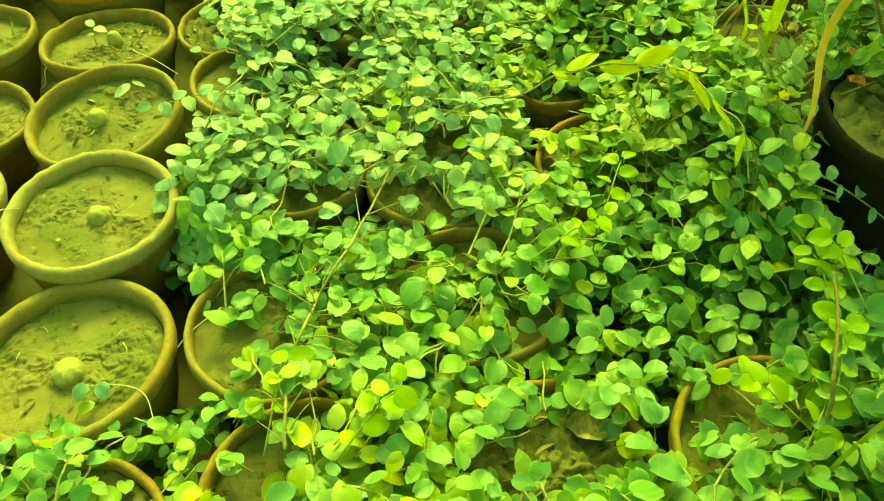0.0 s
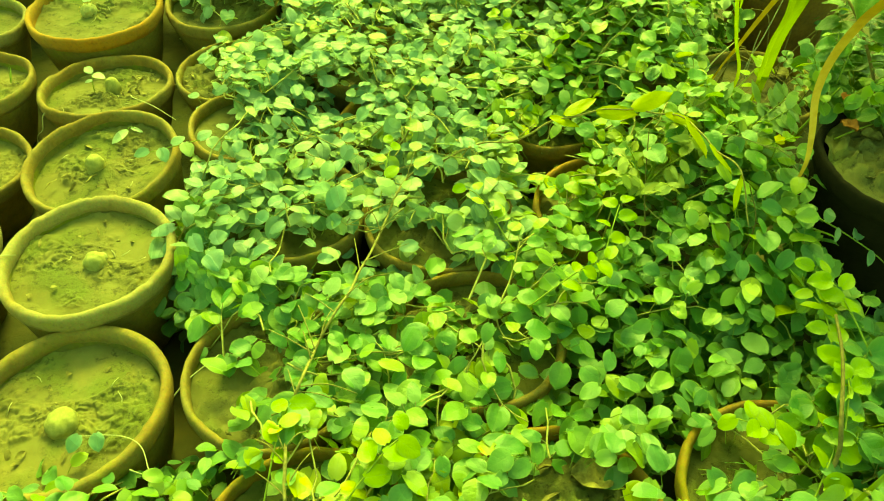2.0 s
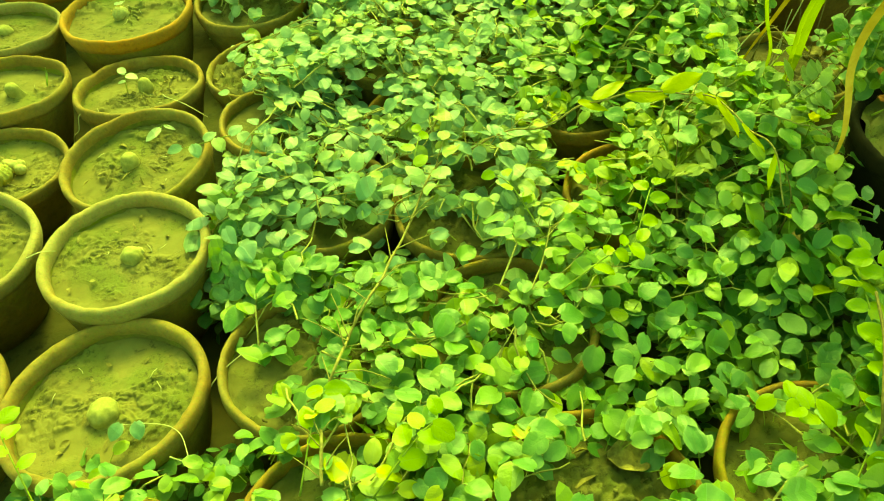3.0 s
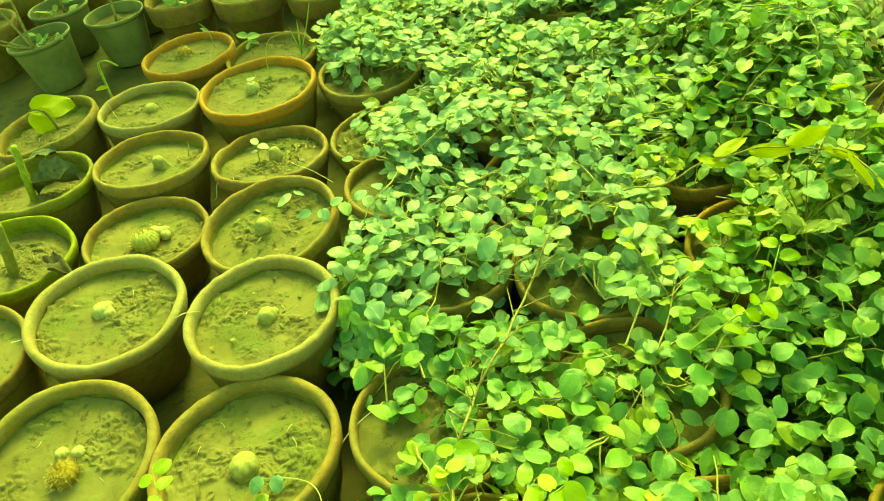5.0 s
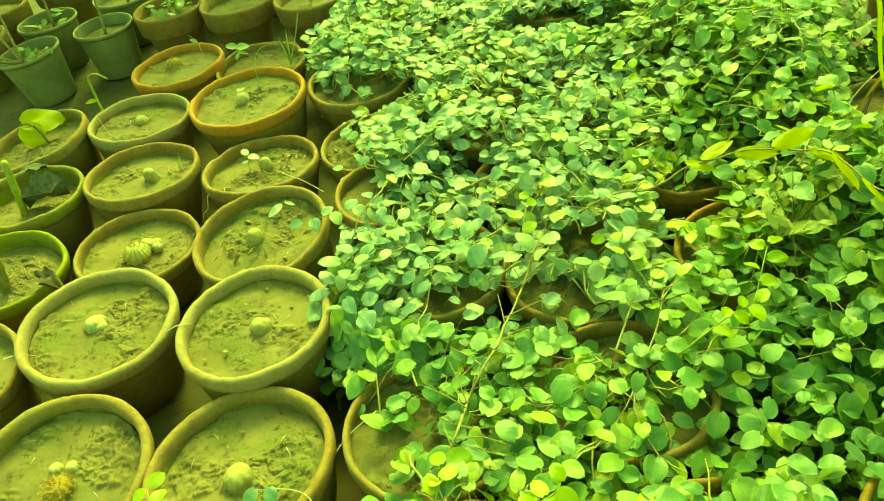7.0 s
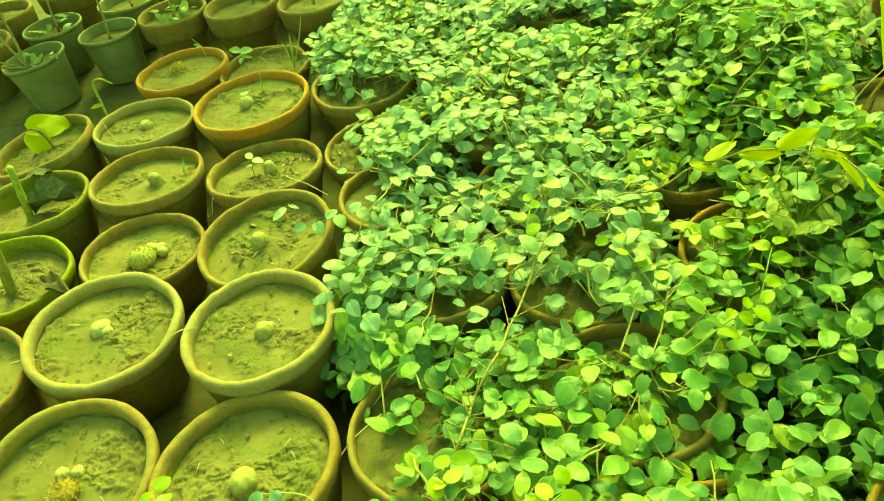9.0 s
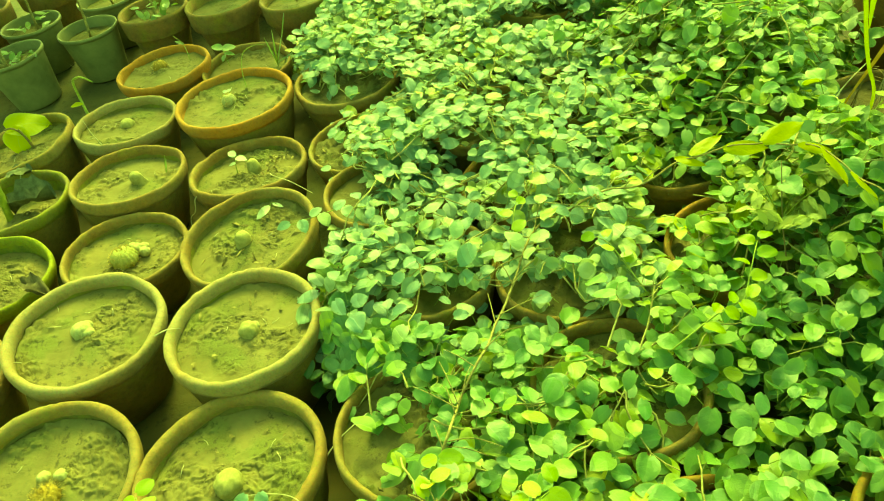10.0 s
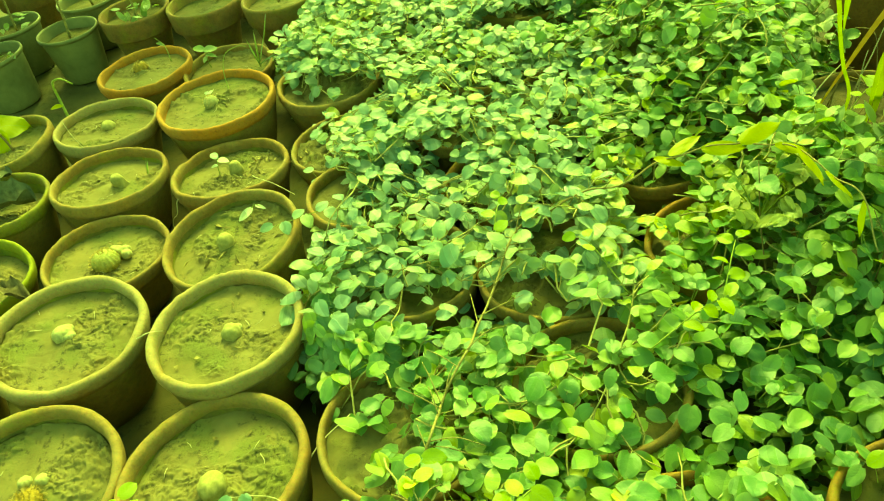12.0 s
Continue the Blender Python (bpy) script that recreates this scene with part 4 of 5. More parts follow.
sprout("grass_tuft", "small tuft of green grass in a bowl", [(-0.268, 1.80, 0.10), (-0.266, 1.80, 0.12), (-0.262, 1.805, 0.145)],
       [((-0.268, 1.80, 0.105), (0.55, 0.25, 0.9), (0.5, -0.8, 0.2), 0.125, 0.03), ((-0.268, 1.80, 0.105), (-0.25, 0.2, 1), (0, -0.9, 0.2), 0.07, 0.06), ((-0.268, 1.80, 0.105), (0.1, 0.15, 1), (0.1, -0.9, 0.2), 0.085, 0.05),
        ((-0.268, 1.80, 0.105), (0.9, -0.1, 0.5), (-0.4, -0.5, 0.6), 0.06, 0.08)])
sprout("weed", "hook-tipped weed growing between bowls", [(-0.735, 1.72, 0.0), (-0.737, 1.725, 0.05), (-0.742, 1.73, 0.10), (-0.752, 1.755, 0.140), (-0.752, 1.762, 0.180), (-0.740, 1.765, 0.189), (-0.726, 1.765, 0.186), (-0.708, 1.765, 0.170)],
       [((-0.748, 1.745, 0.130), (-0.95, 0.05, -0.1), (0, -0.5, 1), 0.032, 0.42)], leaf_mat=YOUNG_LEAF, r=0.0042)
sprout("weed", "pale green stalk leaning between bowls", [(-0.770, 1.655, 0.0), (-0.762, 1.642, 0.04), (-0.757, 1.626, 0.085)], [], r=0.0036)
sprout("blade_of_straw", "thin pale dry straw stuck between bowls", [(-0.635, 1.50, 0.12), (-0.645, 1.49, 0.17), (-0.655, 1.50, 0.205)], [], ROOT, r=0.001, category="straw")
sprout("small_sprout", "tiny green grass sprout in soil", [(-0.49, 1.375, 0.115), (-0.487, 1.38, 0.135), (-0.482, 1.385, 0.15)], [((-0.49, 1.375, 0.116), (0.3, 0.2, 1), (0, -1, 0.2), 0.03, 0.12)], r=0.0007)
sprout("weed", "green sprout leaning over an orange bowl", [(-0.500, 1.895, 0.12), (-0.512, 1.93, 0.15), (-0.535, 1.955, 0.165)], [((-0.512, 1.93, 0.15), (-0.6, 0.4, 0.3), (0, -0.4, 1), 0.03, 0.3)])
sprout("creeping_sprig", "sprig of thin-stemmed fig leaves hanging over a bowl", [(-0.07, 1.02, 0.185), (-0.115, 1.03, 0.185), (-0.16, 1.035, 0.175), (-0.205, 1.04, 0.165)],
       [((-0.205, 1.04, 0.168), (-1, -0.2, -0.1), (0, -0.35, 1), 0.024, 0.75), ((-0.184, 1.037, 0.172), (0.2, -1, -0.1), (0, -0.35, 1), 0.026, 0.8), ((-0.166, 1.036, 0.178), (0.7, 0.5, 0), (0, -0.35, 1), 0.024, 0.75),
        ((-0.146, 1.034, 0.18), (0.3, -1, -0.1), (0.1, -0.3, 1), 0.028, 0.8), ((-0.122, 1.03, 0.185), (0.6, 0.6, 0), (0, -0.3, 1), 0.026, 0.8), ((-0.105, 1.03, 0.187), (0.4, -1, -0.1), (0, -0.3, 1), 0.028, 0.8)], leaf_mat=FIG_LEAF, category="plant")
sprout("creeping_sprig", "blue-green fig leaves on a thin arching stem", [(-0.168, 0.455, 0.13), (-0.172, 0.466, 0.15), (-0.176, 0.481, 0.153), (-0.184, 0.507, 0.154), (-0.199, 0.524, 0.152), (-0.225, 0.535, 0.15), (-0.262, 0.543, 0.146)],
       [((-0.258, 0.543, 0.148), (-0.6, -1, 0), (0, -0.3, 1), 0.022, 0.8), ((-0.238, 0.54, 0.150), (0.1, -1, 0), (0, -0.3, 1), 0.022, 0.8), ((-0.172, 0.468, 0.15), (0.5, -0.8, 0), (0, -0.3, 1), 0.02, 0.8)], ROOT, FIG_LEAF, 0.0008, "plant")


def loose_root(pts, label):
    base = Vector(pts[0])
    ob = thing("loose_root", Matrix.Translation(base), label, "root", "loose roots")
    g = Geo()
    g.tube([p - base for p in curve_points(pts)], 0.0011, 0.0006, 4)
    part("strand", g, ROOT, ob)


loose_root([(-0.262, 1.275, 0.124), (-0.252, 1.252, 0.132), (-0.215, 1.205, 0.143), (-0.17, 1.14, 0.152)], "thin pale root lying across a bowl's rim")
loose_root([(-0.400, 1.262, 0.124), (-0.412, 1.246, 0.120), (-0.420, 1.240, 0.095), (-0.436, 1.245, 0.078), (-0.440, 1.235, 0.050)], "thin pale root hanging down a bowl's side")
loose_root([(-0.810, 1.452, 0.143), (-0.806, 1.43, 0.136), (-0.799, 1.397, 0.128)], "pale dry leaf stalk hanging in a bowl")
loose_root([(-1.008, 2.332, 0.012), (-0.985, 2.31, 0.010), (-0.962, 2.287, 0.003)], "pale fallen stalk lying beside plastic pots")
loose_root([(-0.41, 0.835, 0.166), (-0.39, 0.84, 0.169), (-0.373, 0.845, 0.162)], "short pale root lying on a bowl's rim")
loose_root([(-0.20, 0.49, 0.142), (-0.18, 0.485, 0.12), (-0.175, 0.48, 0.08)], "pale root curling over a bowl's rim")
loose_root([(-0.19, 0.56, 0.10), (-0.15, 0.60, 0.13), (-0.10, 0.625, 0.15)], "brown bent root across a bowl's edge")
loose_root([(-0.68, 0.86, 0.150), (-0.65, 0.855, 0.157), (-0.62, 0.845, 0.158)], "short pale root lying on a bowl's rim")


def litter(x, y, z, radius, count, label, sizes=(0.008, 0.018)):
    """A scatter of dry flakes and leaf bits on one bowl's soil."""
    ob = thing("leaf_litter", Matrix.Translation((x, y, z)), label, "leaf litter")
    g = Geo()
    for k in range(count):
        a, d = rng.uniform(0, 6.28), radius * math.sqrt(rng.random())
        m = leaf_pose((d * math.cos(a), d * math.sin(a), rng.uniform(0.001, 0.006)), (math.cos(3 * a), math.sin(5 * a), rng.gauss(0, 0.3)), (rng.gauss(0, 0.5), rng.gauss(0, 0.5), 1))
        g.add(blade_geo(rng.uniform(*sizes), rng.uniform(0.004, 0.009), 0.5, 0.3, 0, 1, rows=4, wave=0.05, seed=k), m)
    tagged(part("flakes", g, DRY_LEAF, ob), kind="stuff")


litter(-0.259, 1.339, 0.0985, 0.038, 34, "dry broken leaf bits and crumbs on soil")
litter(-0.283, 1.059, 0.1245, 0.09, 22, "dry curled leaf flakes strewn over soil", (0.012, 0.026))
litter(-0.13, 1.305, 0.108, 0.06, 30, "dry leaf flakes and crumbs on soil")
litter(-0.51, 1.115, 0.0965, 0.08, 14, "small dry flakes on soil")
litter(-0.287, 0.594, 0.114, 0.09, 12, "small dry flakes on soil")
litter(0.27, 0.345, 0.122, 0.09, 12, "brown dead leaves on crumbly soil", (0.02, 0.035))
litter(-0.277, 0.827, 0.1425, 0.09, 10, "small dry flakes and straw on soil")


def stump(x, y, z, high, r, lean, label, mat=STUMP):
    ob = thing("cut_stump", Matrix.Translation((x, y, z)) @ pose(0, 0, 0, lean[0], lean[1], 0), label, "plant stump", "cut stumps")
    g = Geo()
    g.lathe([(r * 1.15, 0), (r, high * 0.2), (r * 0.95, high * 0.45), (r * 1.12, high * 0.5), (r * 0.95, high * 0.56), (r * 0.9, high * 0.95), (r * 0.7, high), (0.0005, high * 0.985)], 14)
    part("stalk", g, mat, ob)


stump(-0.823, 1.342, 0.086, 0.140, 0.0075, (-4, 8), "cut yellow-green stalk rising from a mossy bowl", STALK_GREEN)
stump(-0.775, 1.088, 0.098, 0.12, 0.0095, (-4, 11), "jointed brown-green cut stalk in mossy bowl")


def crumple_geo(size, curl, key, wide=1.0):
    g = Geo()
    for j in range(9):
        for i in range(7):
            u, v = i / 3 - 1, j / 8
            w = size * 0.42 * wide * math.sin(math.pi * (0.06 + 0.9 * v)) ** 0.7
            g.v.append(Vector((u * w, v * size, curl * size * 0.3 * u * u + 0.22 * size * nz(u * 2.6 + key, v * 4.5, size * 40) + 0.12 * size * math.sin(math.pi * v))))
            g.uv.append((0.5 + 0.5 * u, v))
    for j in range(8):
        for i in range(6):
            k = j * 7 + i
            g.f.append((k, k + 1, k + 8, k + 7))
    return g


def crumpled_leaf(x, y, z, size, mat, label, turn=0.0, curl=0.5, rise=0.0, wide=1.0):
    ob = thing("dead_leaf", Matrix.Translation((x, y, z)) @ pose(0, 0, 0, rise, 0, turn), label, "dead leaf")
    g = crumple_geo(size, curl, x * 9, wide)
    part("blade", g, mat, ob)
    return ob


BARK_LEAF = plain_material("shrivelled_brown_leaf", (0.06, 0.045, 0.02), (0.15, 0.12, 0.06), 0.85, 70, 0.6)
GREY_LEAF = plain_material("withered_grey_leaf", (0.045, 0.050, 0.026), (0.115, 0.120, 0.072), 0.85, 70, 0.6)
crumpled_leaf(-0.816, 1.360, 0.108, 0.092, GREY_LEAF, "withered grey curled leaf lying on soil", -84, 1.3)
crumpled_leaf(-0.842, 1.451, 0.138, 0.056, GREY_LEAF, "withered dark leaf lying on a mossy rim", -88, 0.3)
crumpled_leaf(-0.708, 1.080, 0.126, 0.088, BARK_LEAF, "dry brown curled leaf caught on a mossy rim", -128, 0.4, 0.0, 0.42)
crumpled_leaf(0.335, 0.375, 0.126, 0.05, DRY_LEAF, "brown dead leaf lying on soil", 70, 0.6)


def folded_leaf_plant():
    ob = thing("seedling_plant", Matrix.Translation((-0.842, 1.606, 0.102)), "young plant with large folded yellow-green leaves on a brown stem", "plant")
    g = Geo()
    g.tube(curve_points([(0.004, -0.004, -0.006), (0.006, -0.008, 0.022), (-0.006, 0.002, 0.050), (-0.026, 0.012, 0.062), (-0.046, 0.016, 0.060)]), 0.0034, 0.0018, 6)
    g.tube(curve_points([(-0.005, 0.002, 0.049), (-0.006, 0.001, 0.056), (-0.009, 0.002, 0.062)]), 0.0026, 0.0018, 6)
    part("stem", g, STEM_BROWN, ob)
    for at, d, n, size, share in (((-0.046, 0.026, 0.058), (1.0, 0.12, -0.08), (0.0, -0.45, 1), 0.094, 0.72), ((-0.026, 0.024, 0.060), (0.08, -0.75, -0.75), (-0.15, -0.75, 0.75), 0.066, 0.98)):
        o = part("leaf", blade_geo(size, size * share, 0.25, 0.25, 0.03, 0.55, rows=12, wave=0.07, seed=size * 40), YOUNG_LEAF, ob)
        o.matrix_basis = leaf_pose(at, d, n)


folded_leaf_plant()


# ---- potted shrubs behind the bowls ----
def nursery_pot(x, y, r, h, plastic, tilt=(0, 0), label="", tall=0.0, twigs=3, seed=0):
    turn = pose(0, 0, 0, tilt[0], tilt[1], 0)
    ob = thing("nursery_pot", Matrix.Translation((x, y, 0)) @ turn, label, "plant pot", "background pots")
    mat = PLASTIC if plastic else CLAY_SHADE
    body = Geo()
    if plastic:
        prof = [(0.70 * r, 0.0), (0.72 * r, 0.003), *[((0.72 + 0.21 * q / 6) * r, 0.003 + (h - 0.016) * q / 6) for q in range(1, 6)], (0.925 * r, h - 0.016), (0.93 * r, h - 0.012), (0.985 * r, h - 0.011), (1.0 * r, h - 0.006), (0.99 * r, h), (0.95 * r, h), (0.935 * r, h - 0.006), (0.80 * r, h - 0.05)]
    else:
        prof = [(0.62 * r, 0.0), (0.64 * r, 0.004), (0.83 * r, 0.58 * h), (0.85 * r, 0.60 * h), (0.94 * r, 0.61 * h), (0.955 * r, 0.63 * h), (0.99 * r, h - 0.012), (1.0 * r, h - 0.006), (0.97 * r, h), (0.90 * r, h - 0.003), (0.86 * r, h - 0.05)]
    b0 = body.lathe(prof, 48)
    body.f.append(tuple(b0 + q for q in range(48))[::-1])
    part("pot_body", body, mat, ob)
    g = Geo()
    for k in range(9):
        for a in range(24):
            t, rr = 2 * math.pi * a / 24, (0.865 if plastic else 0.885) * r * max(0.02, k / 8)
            g.v.append(Vector((rr * math.cos(t), rr * math.sin(t), h - 0.028 + 0.006 * nz(rr * 20 * math.cos(t) + seed, rr * 20 * math.sin(t), seed))))
    for k in range(8):
        for a in range(24):
            i, j = k * 24 + a, k * 24 + (a + 1) % 24
            g.f.append((i, i + 24, j + 24, j))
    g.f.append(tuple(range(24)))
    part("soil", g, SOIL_ROUGH, ob)
    return ob


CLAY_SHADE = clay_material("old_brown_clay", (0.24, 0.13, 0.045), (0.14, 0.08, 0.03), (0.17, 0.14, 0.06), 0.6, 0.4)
SHRUB_BLADES = [blade_geo(1.0, w, 0.2, 0.15, 0.05, 0.8, rows=5, wave=0.02, seed=w * 9).mesh("leaf", WEED_LEAF) for w in (0.42, 0.55, 0.48)]


def shrub(x, y, z, label, stems, crown=None, low=(), mat=STEM_TAN, seed=1, large=1.0):
    """Twigs from a pot; crown: (centre, radius, leaf count); low: leaves near the soil."""
    r2 = random.Random(seed)
    base = Vector((x, y, z))
    ob = thing("potted_shrub", Matrix.Translation(base), label, "plant", "potted shrubs")
    for pts in stems:
        g = Geo()
        g.tube(curve_points(pts), 0.0042, 0.0022, 6)
        part("stem", g, mat, ob)
    spots = [(Vector(p), s) for p, s in low]
    for k in range(3 * len(low)):
        p, size = low[k % len(low)]
        spots.append((Vector(p) + Vector((r2.gauss(0, 0.018), r2.gauss(0, 0.018), r2.uniform(0.0, 0.02))), 0.7 * size * r2.uniform(0.6, 1.1)))
    # Crowns stay above the view; count and large are set for their shade.
    if crown:
        c, rad, count = crown
        for k in range(int(0.55 * count)):
            d = Vector((r2.gauss(0, 1), r2.gauss(0, 1), r2.gauss(0, 0.8))).normalized() * rad * r2.uniform(0.25, 1.0) ** 0.6
            spots.append((Vector(c) + d, large * r2.uniform(0.05, 0.085)))
    for p, size in spots:
        o = new("leaf", SHRUB_BLADES[r2.randrange(3)])
        a = r2.uniform(0, 6.28)
        o.parent = ob
        o.matrix_basis = leaf_pose(p, (math.cos(a), math.sin(a), r2.uniform(-0.5, 0.2)), (r2.gauss(0, 0.4), r2.gauss(-0.1, 0.4), 1), size)


POTS = [  # x, y, radius, height, plastic, words
    (-1.018, 2.105, 0.090, 0.148, True, "grey plastic pot"), (-0.833, 2.198, 0.087, 0.145, True, "grey plastic pot"), (-1.035, 2.325, 0.090, 0.148, True, "grey plastic pot"),
    (-0.815, 2.420, 0.098, 0.150, True, "grey plastic pot"), (-0.640, 2.225, 0.104, 0.155, False, "brown clay pot with a thick collar"), (-0.432, 2.180, 0.108, 0.155, False, "brown clay pot with a thick collar"),
    (-0.215, 2.120, 0.105, 0.150, False, "dark clay pot"), (-1.260, 2.250, 0.120, 0.160, False, "reddish clay pot"), (-0.560, 2.470, 0.105, 0.155, False, "dark clay pot"),
    # The last three pots are added out of view, to carry shading crowns.
    (-0.320, 2.430, 0.105, 0.155, False, "dark clay pot"), (-1.270, 2.520, 0.110, 0.155, False, "reddish clay pot"), (-0.080, 2.360, 0.105, 0.150, False, "dark clay pot"), (-0.80, 2.72, 0.105, 0.155, False, "dark clay pot"), (-0.50, 2.74, 0.105, 0.155, False, "dark clay pot"), (-1.08, 2.66, 0.105, 0.155, False, "dark clay pot")]
for n, (x, y, r, h, plastic, words) in enumerate(POTS):
    nursery_pot(x, y, r, h, plastic, (0, -4 if n == 0 else 0), f"{words} holding a shrub", seed=n * 1.7)
shrub(-1.045, 2.085, 0.125, "thin dry-stemmed shrub with a little green", [[(0, 0, 0), (-0.03, 0.02, 0.06), (-0.07, 0.05, 0.14), (-0.09, 0.06, 0.30)], [(0, 0, 0), (-0.01, 0.03, 0.08), (-0.03, 0.08, 0.18), (-0.03, 0.10, 0.32)],
       [(0, 0, 0), (-0.05, -0.01, 0.03), (-0.12, -0.01, 0.07)], [(0, 0, 0), (-0.04, -0.02, 0.02), (-0.09, -0.03, 0.05)]], ((-0.05, 0.10, 0.50), 0.24, 80),
      [((0.03, 0.0, 0.01), 0.04), ((0.04, 0.02, 0.012), 0.035), ((0.05, -0.02, 0.012), 0.04), ((0.02, 0.03, 0.012), 0.035), ((0.065, 0.01, 0.015), 0.03)], seed=2)
shrub(-0.835, 2.20, 0.118, "shrub with one straight tan stem", [[(0, 0, 0), (0.008, 0.01, 0.1), (0.015, 0.02, 0.30)]], ((0.02, 0.03, 0.50), 0.24, 80), seed=3)
shrub(-1.025, 2.33, 0.122, "leafy shrub with thin stems", [[(0, 0, 0), (0.01, 0, 0.1), (0.03, 0.02, 0.3)]], ((0.03, 0.02, 0.44), 0.24, 80), [((0.03, -0.03, 0.01), 0.05), ((-0.03, -0.02, 0.015), 0.05), ((0, 0.03, 0.02), 0.05)], seed=4, large=1.4)
shrub(-0.81, 2.42, 0.122, "leafy shrub with thin stems", [[(0, 0, 0), (-0.01, 0, 0.1), (-0.02, 0.02, 0.3)]], ((-0.02, 0.02, 0.46), 0.24, 80), seed=5)
shrub(-0.64, 2.225, 0.128, "shrub with fresh green low leaves", [[(0, 0, 0), (0.0, 0.03, 0.1), (0.01, 0.06, 0.3)]], ((0.0, 0.08, 0.52), 0.24, 80),
      [((0.0, -0.02, 0.012), 0.05), ((0.03, 0.0, 0.014), 0.05), ((-0.03, 0.02, 0.012), 0.05), ((0.02, 0.03, 0.02), 0.045)], seed=6)
shrub(-0.43, 2.19, 0.128, "thin shrub with leaves high up", [[(0.03, 0.04, 0), (0.02, 0.06, 0.1), (0.01, 0.08, 0.3)]], ((0.01, 0.10, 0.52), 0.24, 80), seed=7)
shrub(-1.26, 2.25, 0.13, "thin shrub with leaves high up", [[(0, 0, 0), (0.02, 0.02, 0.12), (0.03, 0.03, 0.32)]], ((0.10, 0.10, 0.45), 0.27, 100), seed=8, large=1.5)
shrub(-1.27, 2.52, 0.13, "leafy shrub with thin stems", [[(0, 0, 0), (0.02, 0.0, 0.12), (0.05, 0.0, 0.3)]], ((0.05, -0.05, 0.40), 0.26, 90), seed=18, large=1.5)
shrub(-0.215, 2.12, 0.128, "thin shrub with leaves high up", [[(0, 0, 0), (0.01, 0.03, 0.12), (0.0, 0.08, 0.32)]], ((0.0, 0.12, 0.52), 0.2, 50), seed=19)
shrub(-0.56, 2.47, 0.128, "leafy shrub with thin stems", [[(0, 0, 0), (0.01, 0, 0.1), (0.03, 0.02, 0.3)]], ((0.03, 0.02, 0.46), 0.24, 80), seed=9)
shrub(-0.32, 2.43, 0.128, "leafy shrub with thin stems", [[(0, 0, 0), (0.01, 0, 0.1), (0.03, 0.02, 0.3)]], ((0.03, 0.02, 0.46), 0.24, 80), seed=10)


# Shrubs added out of view behind the rest; they shade the pots ahead.
for n, (x, y) in enumerate(((-0.80, 2.72), (-0.50, 2.74), (-1.08, 2.66))):
    shrub(x, y, 0.128, "leafy shrub with thin stems", [[(0, 0, 0), (0.01, 0, 0.1), (0.02, 0.0, 0.3)]], ((0.02, -0.02, 0.44), 0.24, 70), seed=14 + n, large=1.5 if n == 2 else 1.0)


# ---- dry blades, grass and other plants beside the tall pot ----
BLADE_GRASS = leaf_material("grass_blade", [(0.0, (0.19, 0.24, 0.03)), (1.0, (0.25, 0.29, 0.035))], rough=0.5, through_light=0.35, veins=0.0, dusty=0.05, shade=0.1)


def grass_blade(pts, w0, w1, mat, label, name="grass_plant", category="grass", group="grass blades"):
    """A strap-shaped blade, w0 wide at its first point and w1 towards its last."""
    base = Vector(pts[0])
    ob = thing(name, Matrix.Translation(base), label, category, group)
    g = Geo()
    line = [p - base for p in curve_points(pts, 8)]
    for k, p in enumerate(line):
        f = k / (len(line) - 1)
        ww = w0 + (w1 - w0) * f
        ww *= min(1.0, 0.15 + 6 * (1 - f))
        ww *= 1 + 0.10 * nz(f * 6, w1 * 90, 2)
        for u in (-1, -0.5, 0, 0.5, 1):
            g.v.append(p + Vector((u * ww / 2, -u * ww * 0.1, 0.16 * ww * abs(u))))
            g.uv.append((0.5 + 0.5 * u, f))
    for k in range(len(line) - 1):
        for u in range(4):
            i = k * 5 + u
            g.f.append((i, i + 1, i + 6, i + 5))
    part("blade", g, mat, ob)


grass_blade([(0.688, 0.678, 0.245), (0.680, 0.668, 0.30), (0.676, 0.675, 0.34), (0.671, 0.690, 0.39), (0.671, 0.690, 0.44), (0.669, 0.668, 0.50), (0.660, 0.633, 0.55), (0.634, 0.575, 0.63), (0.68, 0.50, 0.72), (0.80, 0.48, 0.71), (0.90, 0.56, 0.52), (0.90, 0.66, 0.265)],
            0.004, 0.026, CANE, "arching dry tan strap leaf drooping over the figs", "dry_grass", "dry grass", "dry grass")
grass_blade([(0.690, 0.955, 0.20), (0.703, 0.945, 0.26), (0.717, 0.932, 0.315), (0.729, 0.922, 0.36), (0.742, 0.911, 0.405), (0.765, 0.89, 0.48), (0.795, 0.86, 0.56)],
            0.002, 0.015, CANE, "narrow dry tan blade leaning among the figs", "dry_grass", "dry grass", "dry grass")
grass_blade([(0.765, 0.91, 0.22), (0.757, 0.899, 0.27), (0.712, 0.84, 0.38), (0.65, 0.75, 0.49), (0.56, 0.64, 0.60), (0.46, 0.52, 0.72), (0.40, 0.44, 0.74)], 0.006, 0.030, BLADE_GRASS, "broad bright yellow-green grass blade")
grass_blade([(0.752, 0.905, 0.22), (0.744, 0.895, 0.27), (0.700, 0.84, 0.37), (0.645, 0.76, 0.47), (0.585, 0.70, 0.58), (0.585, 0.75, 0.64), (0.64, 0.85, 0.56), (0.69, 0.925, 0.44), (0.708, 0.945, 0.37)], 0.005, 0.013, BLADE_GRASS, "bright yellow-green grass blade bent over at its tip")
grass_blade([(0.52, 0.262, 0.16), (0.552, 0.275, 0.21), (0.63, 0.303, 0.25), (0.69, 0.325, 0.27)], 0.007, 0.012, BLADE_GRASS, "green grass blade leaning over the figs")
